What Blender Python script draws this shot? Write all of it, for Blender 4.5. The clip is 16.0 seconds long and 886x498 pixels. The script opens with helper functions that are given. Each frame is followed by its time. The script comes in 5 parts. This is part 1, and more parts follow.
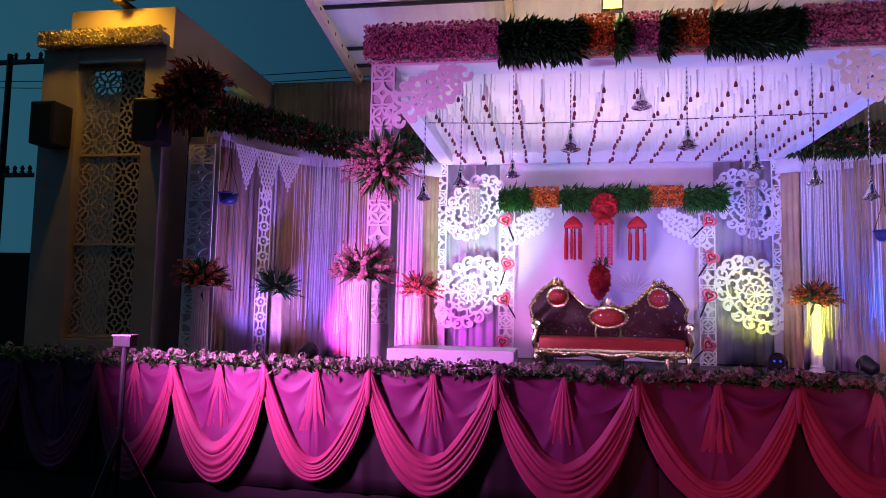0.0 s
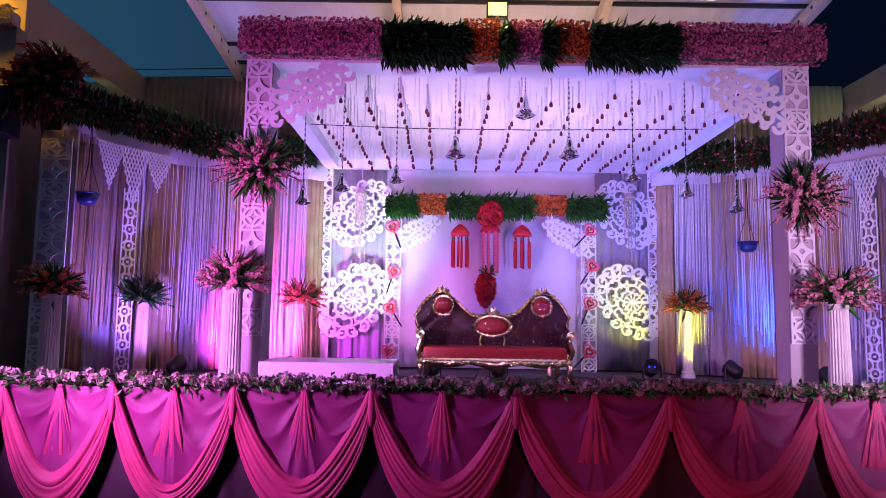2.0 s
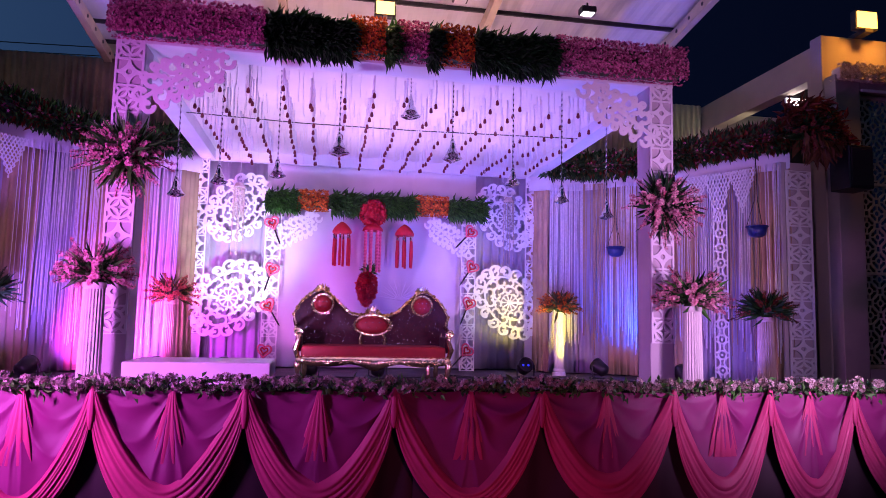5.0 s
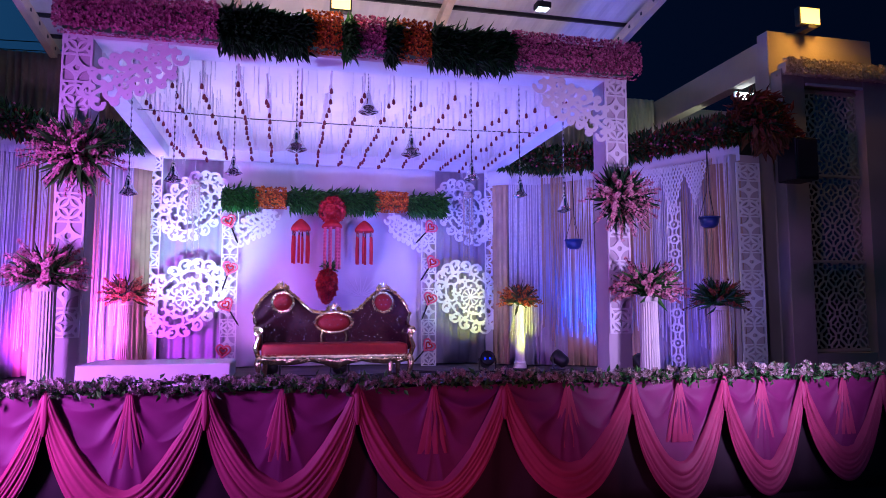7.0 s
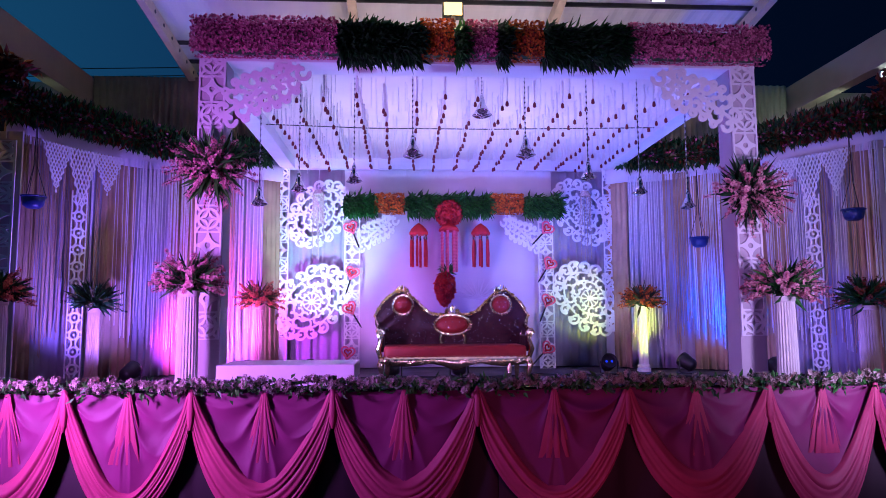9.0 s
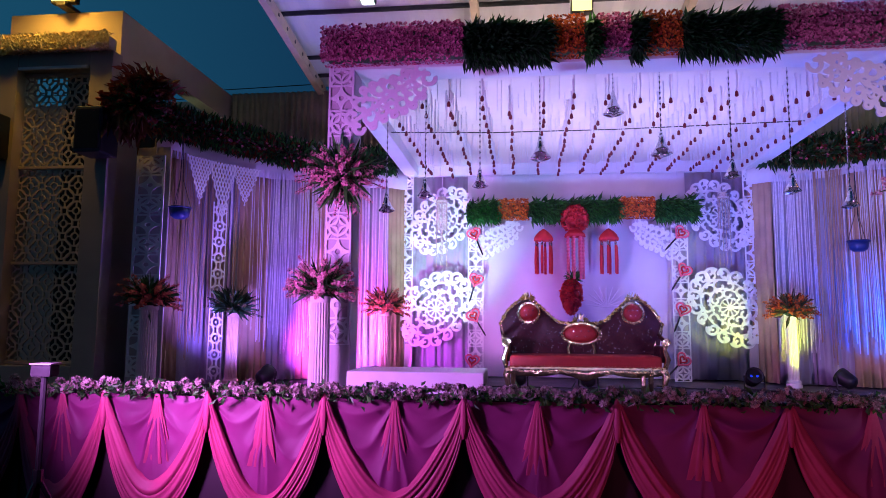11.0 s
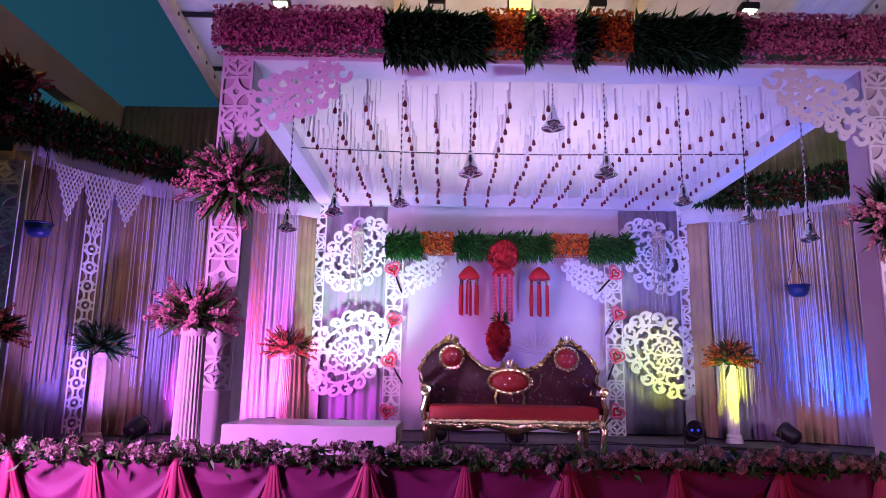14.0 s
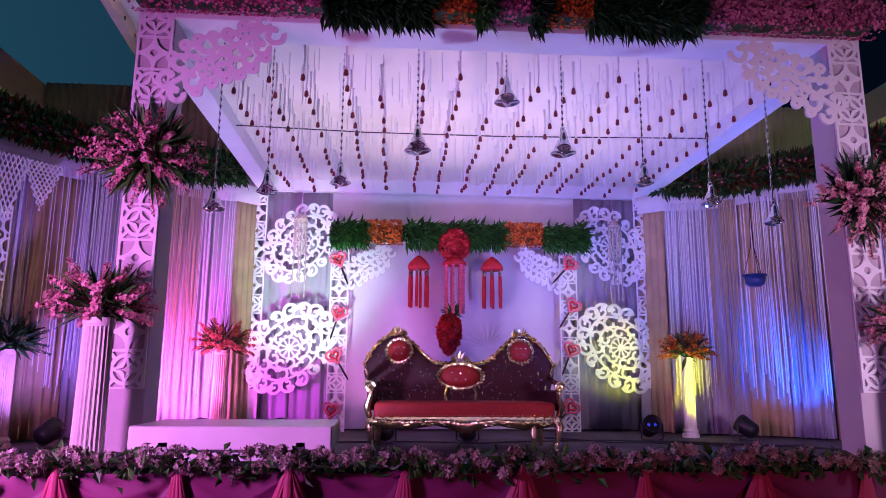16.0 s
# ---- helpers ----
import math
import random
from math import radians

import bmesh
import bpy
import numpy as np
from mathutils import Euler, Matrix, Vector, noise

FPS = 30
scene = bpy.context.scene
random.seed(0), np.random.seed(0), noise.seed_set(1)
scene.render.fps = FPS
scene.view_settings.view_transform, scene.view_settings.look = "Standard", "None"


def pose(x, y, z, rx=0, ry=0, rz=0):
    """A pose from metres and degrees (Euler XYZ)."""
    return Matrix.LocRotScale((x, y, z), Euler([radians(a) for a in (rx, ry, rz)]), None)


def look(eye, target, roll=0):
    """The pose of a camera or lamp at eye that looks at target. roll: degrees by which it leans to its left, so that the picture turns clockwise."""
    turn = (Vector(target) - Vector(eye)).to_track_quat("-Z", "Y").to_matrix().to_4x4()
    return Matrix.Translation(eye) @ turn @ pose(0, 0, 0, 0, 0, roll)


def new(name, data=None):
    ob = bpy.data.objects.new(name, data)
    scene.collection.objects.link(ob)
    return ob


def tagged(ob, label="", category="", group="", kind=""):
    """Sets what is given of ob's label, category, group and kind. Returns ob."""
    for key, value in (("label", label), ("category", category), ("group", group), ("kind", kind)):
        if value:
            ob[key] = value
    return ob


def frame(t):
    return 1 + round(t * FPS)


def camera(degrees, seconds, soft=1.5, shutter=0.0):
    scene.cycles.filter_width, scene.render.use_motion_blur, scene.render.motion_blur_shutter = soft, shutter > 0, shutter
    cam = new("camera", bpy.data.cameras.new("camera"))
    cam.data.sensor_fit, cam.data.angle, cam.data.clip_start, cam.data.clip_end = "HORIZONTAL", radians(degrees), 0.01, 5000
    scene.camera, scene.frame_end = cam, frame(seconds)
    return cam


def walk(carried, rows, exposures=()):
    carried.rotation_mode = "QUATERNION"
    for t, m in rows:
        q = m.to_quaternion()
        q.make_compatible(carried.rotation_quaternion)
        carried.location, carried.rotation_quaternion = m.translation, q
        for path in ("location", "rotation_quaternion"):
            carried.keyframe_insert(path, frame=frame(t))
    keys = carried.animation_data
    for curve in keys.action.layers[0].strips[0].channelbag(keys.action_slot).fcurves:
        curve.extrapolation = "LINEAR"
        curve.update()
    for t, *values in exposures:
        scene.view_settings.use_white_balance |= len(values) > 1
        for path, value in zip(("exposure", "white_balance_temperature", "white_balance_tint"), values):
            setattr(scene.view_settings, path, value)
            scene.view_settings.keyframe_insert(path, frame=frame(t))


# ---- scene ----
cam = camera(66.1, 16.0, soft=0.9)
PATH = [
    (0, (-0.682, -8.16, 1.608), (-1.001, -6.192, 1.778), 1.2),
    (0.5, (-0.619, -7.988, 1.62), (-0.821, -6.006, 1.8), 0.5),
    (1, (-0.629, -7.936, 1.622), (-0.758, -5.951, 1.834), 0.3),
    (1.5, (-0.597, -7.93, 1.634), (-0.683, -5.943, 1.845), 0.6),
    (2, (-0.597, -7.93, 1.634), (-0.605, -5.939, 1.83), 0.9),
    (2.5, (-0.596, -7.929, 1.634), (-0.576, -5.94, 1.84), 0.8),
    (3, (-0.596, -7.929, 1.634), (-0.524, -5.941, 1.836), 1.0),
    (3.5, (-0.597, -7.93, 1.634), (-0.478, -5.944, 1.831), 0.8),
    (4, (-0.596, -7.929, 1.635), (-0.425, -5.946, 1.834), 0.9),
    (4.5, (-0.597, -7.93, 1.634), (-0.347, -5.955, 1.822), 1.0),
    (5, (-0.597, -7.93, 1.634), (-0.261, -5.968, 1.834), 1.3),
    (5.2, (-0.596, -7.929, 1.634), (-0.209, -5.977, 1.832), 1.3),
    (6.25, (-0.6, -7.935, 1.633), (-0.098, -6.008, 1.821), 0.5),
    (7.3, (-0.604, -7.941, 1.631), (-0.191, -5.993, 1.815), -0.3),
    (7.5, (-0.604, -7.941, 1.631), (-0.22, -5.986, 1.805), -0.4),
    (8, (-0.604, -7.942, 1.631), (-0.321, -5.969, 1.8), -0.4),
    (8.5, (-0.604, -7.942, 1.631), (-0.409, -5.959, 1.8), -0.3),
    (9, (-0.604, -7.942, 1.631), (-0.49, -5.955, 1.826), -0.3),
    (9.5, (-0.604, -7.942, 1.631), (-0.596, -5.951, 1.817), -0.3),
    (10, (-0.603, -7.941, 1.631), (-0.726, -5.952, 1.804), -0.3),
    (10.2, (-0.627, -7.922, 1.638), (-0.773, -5.934, 1.804), -0.2),
    (11.25, (-0.7, -7.72, 1.617), (-0.942, -5.750, 1.861), 0.5),
    (12.3, (-0.746, -7.442, 1.587), (-0.971, -5.479, 1.901), 1.2),
    (12.5, (-0.757, -7.347, 1.577), (-0.939, -5.382, 1.908), 2.0),
    (13, (-0.796, -7.199, 1.55), (-0.979, -5.24, 1.909), 0.7),
    (13.5, (-0.79, -6.981, 1.541), (-0.896, -5.019, 1.914), 0.3),
    (14, (-0.717, -6.799, 1.567), (-0.721, -4.833, 1.933), 1.0),
    (14.5, (-0.693, -6.684, 1.55), (-0.53, -4.726, 1.925), 0.9),
    (15, (-0.672, -6.525, 1.548), (-0.463, -4.562, 1.872), 0.7),
    (15.5, (-0.669, -6.449, 1.548), (-0.472, -4.487, 1.883), -0.0),
    (16, (-0.647, -6.35, 1.541), (-0.516, -4.387, 1.902), 0.4),
]
EXPOSURES = [(0.0, 0.08, 6750, -32), (1.5, 0.10, 6400, -20), (2.5, 0.06, 6350, -6), (3.0, 0.0, 6350, 12), (3.5, -0.02, 6350, 18), (5.2, -0.06, 6200, 25), (7.5, -0.16, 4750, -14), (10.2, -0.14, 4850, -20), (12.5, -0.05, 6400, -40), (14.5, -0.12, 6500, -34), (16.0, -0.22, 6600, -28)]
walk(cam, [(t, look(eye, target, roll)) for t, eye, target, roll in PATH], EXPOSURES)

# ---- world, lamps ----
world = bpy.data.worlds.new("dusk")
scene.world = world
world.use_nodes = True
wt = world.node_tree
bg = wt.nodes["Background"]
co = wt.nodes.new("ShaderNodeTexCoord")
sep = wt.nodes.new("ShaderNodeSeparateXYZ")
wt.links.new(co.outputs["Generated"], sep.inputs[0])
ramp = wt.nodes.new("ShaderNodeValToRGB")
mp = wt.nodes.new("ShaderNodeMapRange")
mp.inputs["From Min"].default_value, mp.inputs["From Max"].default_value = -0.9, 0.75
wt.links.new(sep.outputs["X"], mp.inputs["Value"])
wt.links.new(mp.outputs[0], ramp.inputs[0])
ramp.color_ramp.elements[0].color = (0.040, 0.112, 0.205, 1)
ramp.color_ramp.elements[1].color = (0.0012, 0.0025, 0.009, 1)
mid = ramp.color_ramp.elements.new(0.42)
mid.color = (0.016, 0.040, 0.105, 1)
dim = ramp.color_ramp.elements.new(0.74)
dim.color = (0.0020, 0.0045, 0.017, 1)
wt.links.new(ramp.outputs[0], bg.inputs[0])
bg.inputs[1].default_value = 0.8


def spot(name, eye, target, watts, colour, angle=50, blend=0.6, radius=0.06):
    lamp = bpy.data.lights.new(name, "SPOT")
    lamp.energy, lamp.color, lamp.spot_size, lamp.spot_blend, lamp.shadow_soft_size = watts, colour, radians(angle), blend, radius
    ob = new(name, lamp)
    ob.matrix_world = look(eye, target)
    return ob


FLOOR = 0.85           # stage floor above the ground
TOP = 1.19             # top of the draped front parapet
FRONT = -3.50          # face of the parapet
BACK = 2.15            # plane of the carved back panels
CANOPY = 3.92

# colour floods: on stands before the stage, and cans on the stage floor
spot("flood_stand_left", (-3.50, -5.0, 1.66), (-2.10, -2.7, 1.62), 880, (0.84, 0.20, 1.0), 98, 1.0, 0.22)
spot("flood_stand_right", (2.85, -5.7, 1.6), (2.55, -2.5, 1.90), 560, (0.90, 0.46, 1.0), 78, 1.0, 0.25)
spot("flood_low_red", (0.75, -5.4, 0.50), (0.75, -3.5, 0.70), 34, (1.0, 0.10, 0.26), 105, 1.0, 0.16)
spot("can_back_left", (-1.72, 0.55, 1.06), (-1.80, 2.15, 2.62), 400, (0.78, 0.94, 1.0), 58, 1.0)
spot("can_back_pink", (-0.78, 1.0, 1.06), (-0.95, 2.2, 2.05), 75, (1.0, 0.25, 0.95), 85, 0.9)
spot("can_back_middle", (0.1, 1.08, 1.06), (0.35, 2.2, 2.6), 42, (0.20, 0.16, 1.0), 90, 0.9)
spot("can_back_right", (1.90, 1.25, 1.05), (2.1, 2.1, 2.6), 26, (0.70, 0.80, 1.0), 110, 0.9)
spot("can_yellow", (2.97, 0.72, 1.02), (2.45, 1.95, 1.80), 250, (1.0, 0.80, 0.05), 54, 0.9)
spot("can_left_violet", (-3.68, 0.46, 1.06), (-3.0, 1.7, 1.5), 620, (0.80, 0.05, 1.0), 90, 0.9)
spot("can_left_pink", (-2.95, 0.52, 1.06), (-2.95, 1.8, 1.9), 420, (0.95, 0.16, 1.0), 85, 0.9)
spot("can_right_blue", (3.92, 0.10, 1.06), (3.80, 1.35, 1.75), 800, (0.005, 0.07, 1.0), 50, 1.0)
spot("can_up_left", (-1.3, -0.7, 1.05), (-0.6, 0.3, 3.9), 480, (0.42, 0.36, 1.0), 130, 0.9)
spot("can_up_right", (1.7, -0.5, 1.05), (1.7, 0.5, 3.9), 520, (0.15, 0.15, 1.0), 130, 0.9)
spot("can_left_wall", (-3.85, -0.35, 1.05), (-4.3, 0.7, 2.9), 320, (0.34, 0.13, 1.0), 115, 0.9)
spot("can_right_wall", (4.0, -0.9, 1.05), (4.2, 0.8, 2.6), 70, (0.22, 0.13, 1.0), 130, 0.9)
# white and warm lamps under the high roof, and on top of frame and towers
for lx in (-2.6, -0.85, 0.95, 2.65):
    spot("roof_lamp_light", (lx, 0.15, 5.60), (lx * 0.8, -0.2, 0.9), 60 if abs(lx) > 2 else 400, (1.0, 0.62, 0.50), 130, 0.8, 0.08)
spot("frame_lamp_light", (-0.15, -1.95, 4.55), (-0.15, -4.5, 4.2), 60, (1.0, 0.62, 0.25), 165, 0.8, 0.1)
spot("tower_lamp_light_left", (-6.12, -1.02, 5.62), (-6.15, -0.55, 3.8), 105, (1.0, 0.42, 0.05), 150, 0.9, 0.1)
spot("tower_lamp_light_right", (6.10, -0.92, 5.62), (6.1, -0.55, 4.2), 56, (1.0, 0.40, 0.04), 150, 0.9, 0.1)
for sgn in (-1, 1):
    spot("tower_tube_glow", (0.13 + sgn * 5.66, 1.25, 4.62), (0.13 + sgn * 5.9, 2.6, 4.3), 13 if sgn > 0 else 3, (1.0, 0.95, 0.62), 160, 0.9, 0.08)

# ---- materials ----


def mat(name, colour, rough=0.6, metal=0.0, vary=0.25, scale=6.0, bump=0.0, bump_scale=60.0, island=0.0, sheer=0.0, second=None, glow=0.0, coat=0.0, stretch=(1, 1, 1)):
    m = bpy.data.materials.new(name)
    m.use_nodes = True
    nt = m.node_tree
    n, l = nt.nodes, nt.links
    bsdf, out = n["Principled BSDF"], n["Material Output"]
    tc = n.new("ShaderNodeTexCoord")
    mapping = n.new("ShaderNodeMapping")
    mapping.inputs["Scale"].default_value = stretch
    l.new(tc.outputs["Object"], mapping.inputs[0])
    big, fine = n.new("ShaderNodeTexNoise"), n.new("ShaderNodeTexNoise")
    big.inputs["Scale"].default_value, big.inputs["Detail"].default_value = scale, 4
    fine.inputs["Scale"].default_value, fine.inputs["Detail"].default_value = bump_scale, 3
    for x in (big, fine):
        l.new(mapping.outputs[0], x.inputs["Vector"])
    rmp = n.new("ShaderNodeValToRGB")
    a = second if second else [max(0, c * (1 - vary)) for c in colour]
    rmp.color_ramp.elements[0].color, rmp.color_ramp.elements[0].position = (*a, 1), 0.35
    rmp.color_ramp.elements[1].color, rmp.color_ramp.elements[1].position = (*colour, 1), 0.68
    if island:
        geo = n.new("ShaderNodeNewGeometry")
        mix = n.new("ShaderNodeMath")
        mix.operation = "MULTIPLY_ADD"
        l.new(geo.outputs["Random Per Island"], mix.inputs[0])
        mix.inputs[1].default_value = island
        half = n.new("ShaderNodeMath")
        half.operation = "MULTIPLY"
        half.inputs[1].default_value = 1 - island
        l.new(big.outputs["Fac"], half.inputs[0])
        l.new(half.outputs[0], mix.inputs[2])
        l.new(mix.outputs[0], rmp.inputs[0])
        rmp.color_ramp.elements[0].position, rmp.color_ramp.elements[1].position = 0.2, 0.8
    else:
        l.new(big.outputs["Fac"], rmp.inputs[0])
    l.new(rmp.outputs[0], bsdf.inputs["Base Color"])
    rr = n.new("ShaderNodeMapRange")
    rr.inputs["To Min"].default_value, rr.inputs["To Max"].default_value = max(0.05, rough - 0.1), min(1, rough + 0.1)
    l.new(fine.outputs["Fac"], rr.inputs["Value"])
    l.new(rr.outputs[0], bsdf.inputs["Roughness"])
    bsdf.inputs["Metallic"].default_value = metal
    bsdf.inputs["Coat Weight"].default_value = coat
    if bump:
        b = n.new("ShaderNodeBump")
        b.inputs["Strength"].default_value, b.inputs["Distance"].default_value = bump, 0.01
        l.new(fine.outputs["Fac"], b.inputs["Height"])
        l.new(b.outputs[0], bsdf.inputs["Normal"])
    if glow:
        bsdf.inputs["Emission Color"].default_value = (*colour, 1)
        bsdf.inputs["Emission Strength"].default_value = glow
    if sheer:
        tr = n.new("ShaderNodeBsdfTranslucent")
        l.new(rmp.outputs[0], tr.inputs[0])
        ms = n.new("ShaderNodeMixShader")
        ms.inputs[0].default_value = sheer
        l.new(bsdf.outputs[0], ms.inputs[1])
        l.new(tr.outputs[0], ms.inputs[2])
        l.new(ms.outputs[0], out.inputs[0])
    return m


M = {
    "ground": mat("dark_ground", (0.035, 0.028, 0.022), 0.9, vary=0.5, scale=1.5, bump=0.6, bump_scale=40),
    "carpet": mat("stage_carpet", (0.11, 0.09, 0.10), 0.9, vary=0.4, scale=3, bump=0.3, bump_scale=150),
    "white_cloth": mat("white_cloth", (0.80, 0.78, 0.78), 0.8, vary=0.08, scale=3, bump=0.15, bump_scale=250, sheer=0.15),
    "canopy_cloth": mat("canopy_cloth", (0.82, 0.76, 0.76), 0.85, vary=0.10, scale=1.4, bump=0.1, bump_scale=40, sheer=0.4),
    "beige_cloth": mat("beige_cloth", (0.52, 0.37, 0.23), 0.8, vary=0.2, scale=4, bump=0.15, bump_scale=250, sheer=0.1),
    "brown_cloth": mat("brown_cloth", (0.30, 0.235, 0.18), 0.9, vary=0.3, scale=3, bump=0.2, bump_scale=200),
    "pale_drape": mat("pale_drape", (0.55, 0.50, 0.38), 0.85, vary=0.15, scale=3, bump=0.15, bump_scale=200),
    "wrap": mat("dry_brown_leaf", (0.20, 0.075, 0.025), 0.8, vary=0.4, scale=9, bump=0.3, bump_scale=80),
    "tan_column": mat("tan_fluted_column", (0.50, 0.36, 0.27), 0.5, vary=0.2, scale=8, bump=0.05),
    # white cloth greyed down: shadow behind lace and threads is put into the colour
    "sheer_cloth": mat("sheer_cloth", (0.50, 0.47, 0.54), 0.8, vary=0.12, scale=3, bump=0.15, bump_scale=250, sheer=0.25),
    "satin": mat("satin", (0.62, 0.57, 0.66), 0.35, vary=0.08, scale=2, bump=0.05, bump_scale=20),
    "pink_cloth": mat("pink_cloth", (0.30, 0.026, 0.165), 0.55, vary=0.2, scale=5, bump=0.1, bump_scale=300, sheer=0.34),
    "rose_band": mat("rose_band", (0.62, 0.070, 0.205), 0.5, vary=0.2, scale=6, bump=0.1, bump_scale=300, sheer=0.32),
    # darkened to near black: the shade in the gaps between swags is in this colour
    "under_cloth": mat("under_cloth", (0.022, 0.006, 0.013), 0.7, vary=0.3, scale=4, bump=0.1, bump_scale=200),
    "foam_board": mat("white_carved_board", (0.82, 0.82, 0.82), 0.6, vary=0.05, scale=8, bump=0.05, bump_scale=90),
    "post_paint": mat("post_cloth", (0.54, 0.49, 0.51), 0.8, vary=0.12, scale=3, bump=0.1, bump_scale=90),
    "plaster": mat("cream_plaster", (0.58, 0.47, 0.38), 0.85, vary=0.18, scale=1.2, bump=0.2, bump_scale=35),
    "tower_frame": mat("painted_board", (0.42, 0.36, 0.31), 0.7, vary=0.2, scale=2, bump=0.1, bump_scale=50),
    # near black; behind the lattice this colour stands in for the recess's shade
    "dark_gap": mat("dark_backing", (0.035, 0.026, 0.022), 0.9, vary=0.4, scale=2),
    "roof": mat("roof_sheet", (0.70, 0.68, 0.70), 0.5, vary=0.1, scale=0.8, bump=0.05, bump_scale=12),
    "purlin": mat("dark_steel", (0.06, 0.055, 0.06), 0.5, metal=0.4, vary=0.3),
    "rafter": mat("cream_steel", (0.62, 0.52, 0.40), 0.5, vary=0.15),
    "black": mat("black_plastic", (0.012, 0.012, 0.013), 0.45, vary=0.3, scale=12, bump=0.1, bump_scale=90),
    "matte_black": mat("matte_black_paint", (0.004, 0.004, 0.004), 0.9, vary=0.3, scale=12),
    "silver": mat("silver", (0.75, 0.75, 0.78), 0.22, metal=1.0, vary=0.15, scale=14),
    "gold": mat("worn_gold", (0.92, 0.74, 0.40), 0.22, metal=1.0, vary=0.3, scale=16, bump=0.2, bump_scale=60),
    "maroon": mat("maroon_velvet", (0.040, 0.001, 0.004), 0.8, vary=0.4, scale=30, bump=0.3, bump_scale=140),
    "red_seat": mat("red_upholstery", (0.25, 0.002, 0.006), 0.7, vary=0.2, scale=9, bump=0.2, bump_scale=220),
    "red_felt": mat("red_felt", (0.60, 0.015, 0.035), 0.7, vary=0.25, scale=20, bump=0.2, bump_scale=120),
    "pink_felt": mat("pink_felt", (0.85, 0.16, 0.26), 0.7, vary=0.2, scale=20),
    "bead": mat("red_bead", (0.17, 0.004, 0.022), 0.35, vary=0.3, scale=40),
    "thread": mat("silver_thread", (0.80, 0.78, 0.82), 0.4, vary=0.15, scale=20, sheer=0.1),
    "green": mat("green_leaf", (0.085, 0.27, 0.045), 0.5, island=0.75, second=(0.018, 0.085, 0.015), sheer=0.15),
    "dark_green": mat("dark_green_leaf", (0.032, 0.115, 0.026), 0.5, island=0.75, second=(0.006, 0.030, 0.008), sheer=0.1),
    "olive": mat("olive_leaf", (0.14, 0.13, 0.035), 0.55, island=0.8, second=(0.03, 0.045, 0.012), sheer=0.15),
    "pink_flower": mat("pink_flower", (0.86, 0.26, 0.44), 0.6, island=0.9, second=(0.26, 0.025, 0.09), sheer=0.2),
    "pale_pink": mat("pale_pink_flower", (0.86, 0.52, 0.54), 0.6, island=0.8, second=(0.58, 0.17, 0.25), sheer=0.2),
    "coral": mat("coral_flower", (0.75, 0.24, 0.14), 0.6, island=0.8, second=(0.36, 0.05, 0.05), sheer=0.2),
    "orange": mat("orange_flower", (0.80, 0.22, 0.018), 0.6, island=0.9, second=(0.26, 0.035, 0.006), sheer=0.15),
    "red_flower": mat("red_flower", (0.66, 0.015, 0.03), 0.6, island=0.8, second=(0.30, 0.006, 0.015), sheer=0.15),
    "rust": mat("rust_leaf", (0.26, 0.045, 0.018), 0.6, island=0.8, second=(0.07, 0.015, 0.008), sheer=0.1),
    "cream_flower": mat("cream_flower", (0.60, 0.52, 0.46), 0.6, island=0.8, second=(0.22, 0.15, 0.12), sheer=0.2),
    "tuberose": mat("cream_bloom_string", (0.75, 0.66, 0.48), 0.7, island=0.7, second=(0.42, 0.33, 0.20)),
    "blue_plastic": mat("blue_plastic", (0.015, 0.03, 0.15), 0.4, vary=0.2),
    "trunk": mat("white_metal", (0.72, 0.73, 0.72), 0.4, vary=0.12, scale=4, bump=0.1, bump_scale=30, coat=0.2),
    "column": mat("white_fluted_column", (0.78, 0.76, 0.70), 0.5, vary=0.1, scale=8, bump=0.05),
    "crystal": mat("crystal_beads", (0.72, 0.62, 0.52), 0.2, vary=0.3, scale=60, bump=0.5, bump_scale=160),
    "warm_glow": mat("warm_lamp_face", (1.0, 0.60, 0.20), 0.5, vary=0.0, glow=3.0),
    "amber_glow": mat("amber_lamp_face", (1.0, 0.55, 0.08), 0.5, vary=0.0, glow=4.5),
    "white_glow": mat("white_lamp_face", (1.0, 0.95, 0.92), 0.5, vary=0.0, glow=8),
    "blue_glow": mat("blue_lamp_face", (0.03, 0.06, 0.9), 0.5, vary=0.0, glow=0.7),
    "concrete": mat("grey_concrete", (0.20, 0.19, 0.18), 0.9, vary=0.3, scale=3, bump=0.2),
}

# ---- mesh helpers ----


def mesh_of(name, verts, faces, material, smooth=False):
    me = bpy.data.meshes.new(name)
    me.from_pydata([tuple(map(float, v)) for v in verts], [], [tuple(int(i) for i in f) for f in faces])
    me.materials.append(material)
    if smooth:
        me.polygons.foreach_set("use_smooth", [True] * len(me.polygons))
    me.update()
    return me


def part(name, data, material, parent, label="", smooth=False, at=None, kind=""):
    """data: a bmesh, a (verts, faces) pair or a ready mesh, linked as one object under parent."""
    if isinstance(data, bmesh.types.BMesh):
        me = bpy.data.meshes.new(name)
        data.to_mesh(me)
        data.free()
        me.materials.append(material)
        if smooth:
            me.polygons.foreach_set("use_smooth", [True] * len(me.polygons))
    elif isinstance(data, bpy.types.Mesh):
        me = data
    else:
        me = mesh_of(name, data[0], data[1], material, smooth)
    ob = new(name, me)
    if at is not None:
        ob.matrix_basis = at
    if parent is not None:
        ob.parent = parent
    return tagged(ob, label, kind=kind)


def thing(name, m, label, category, group="", kind=""):
    ob = new(name)
    ob.empty_display_size = 0.1
    ob.matrix_basis = m
    return tagged(ob, label, category, group, kind)


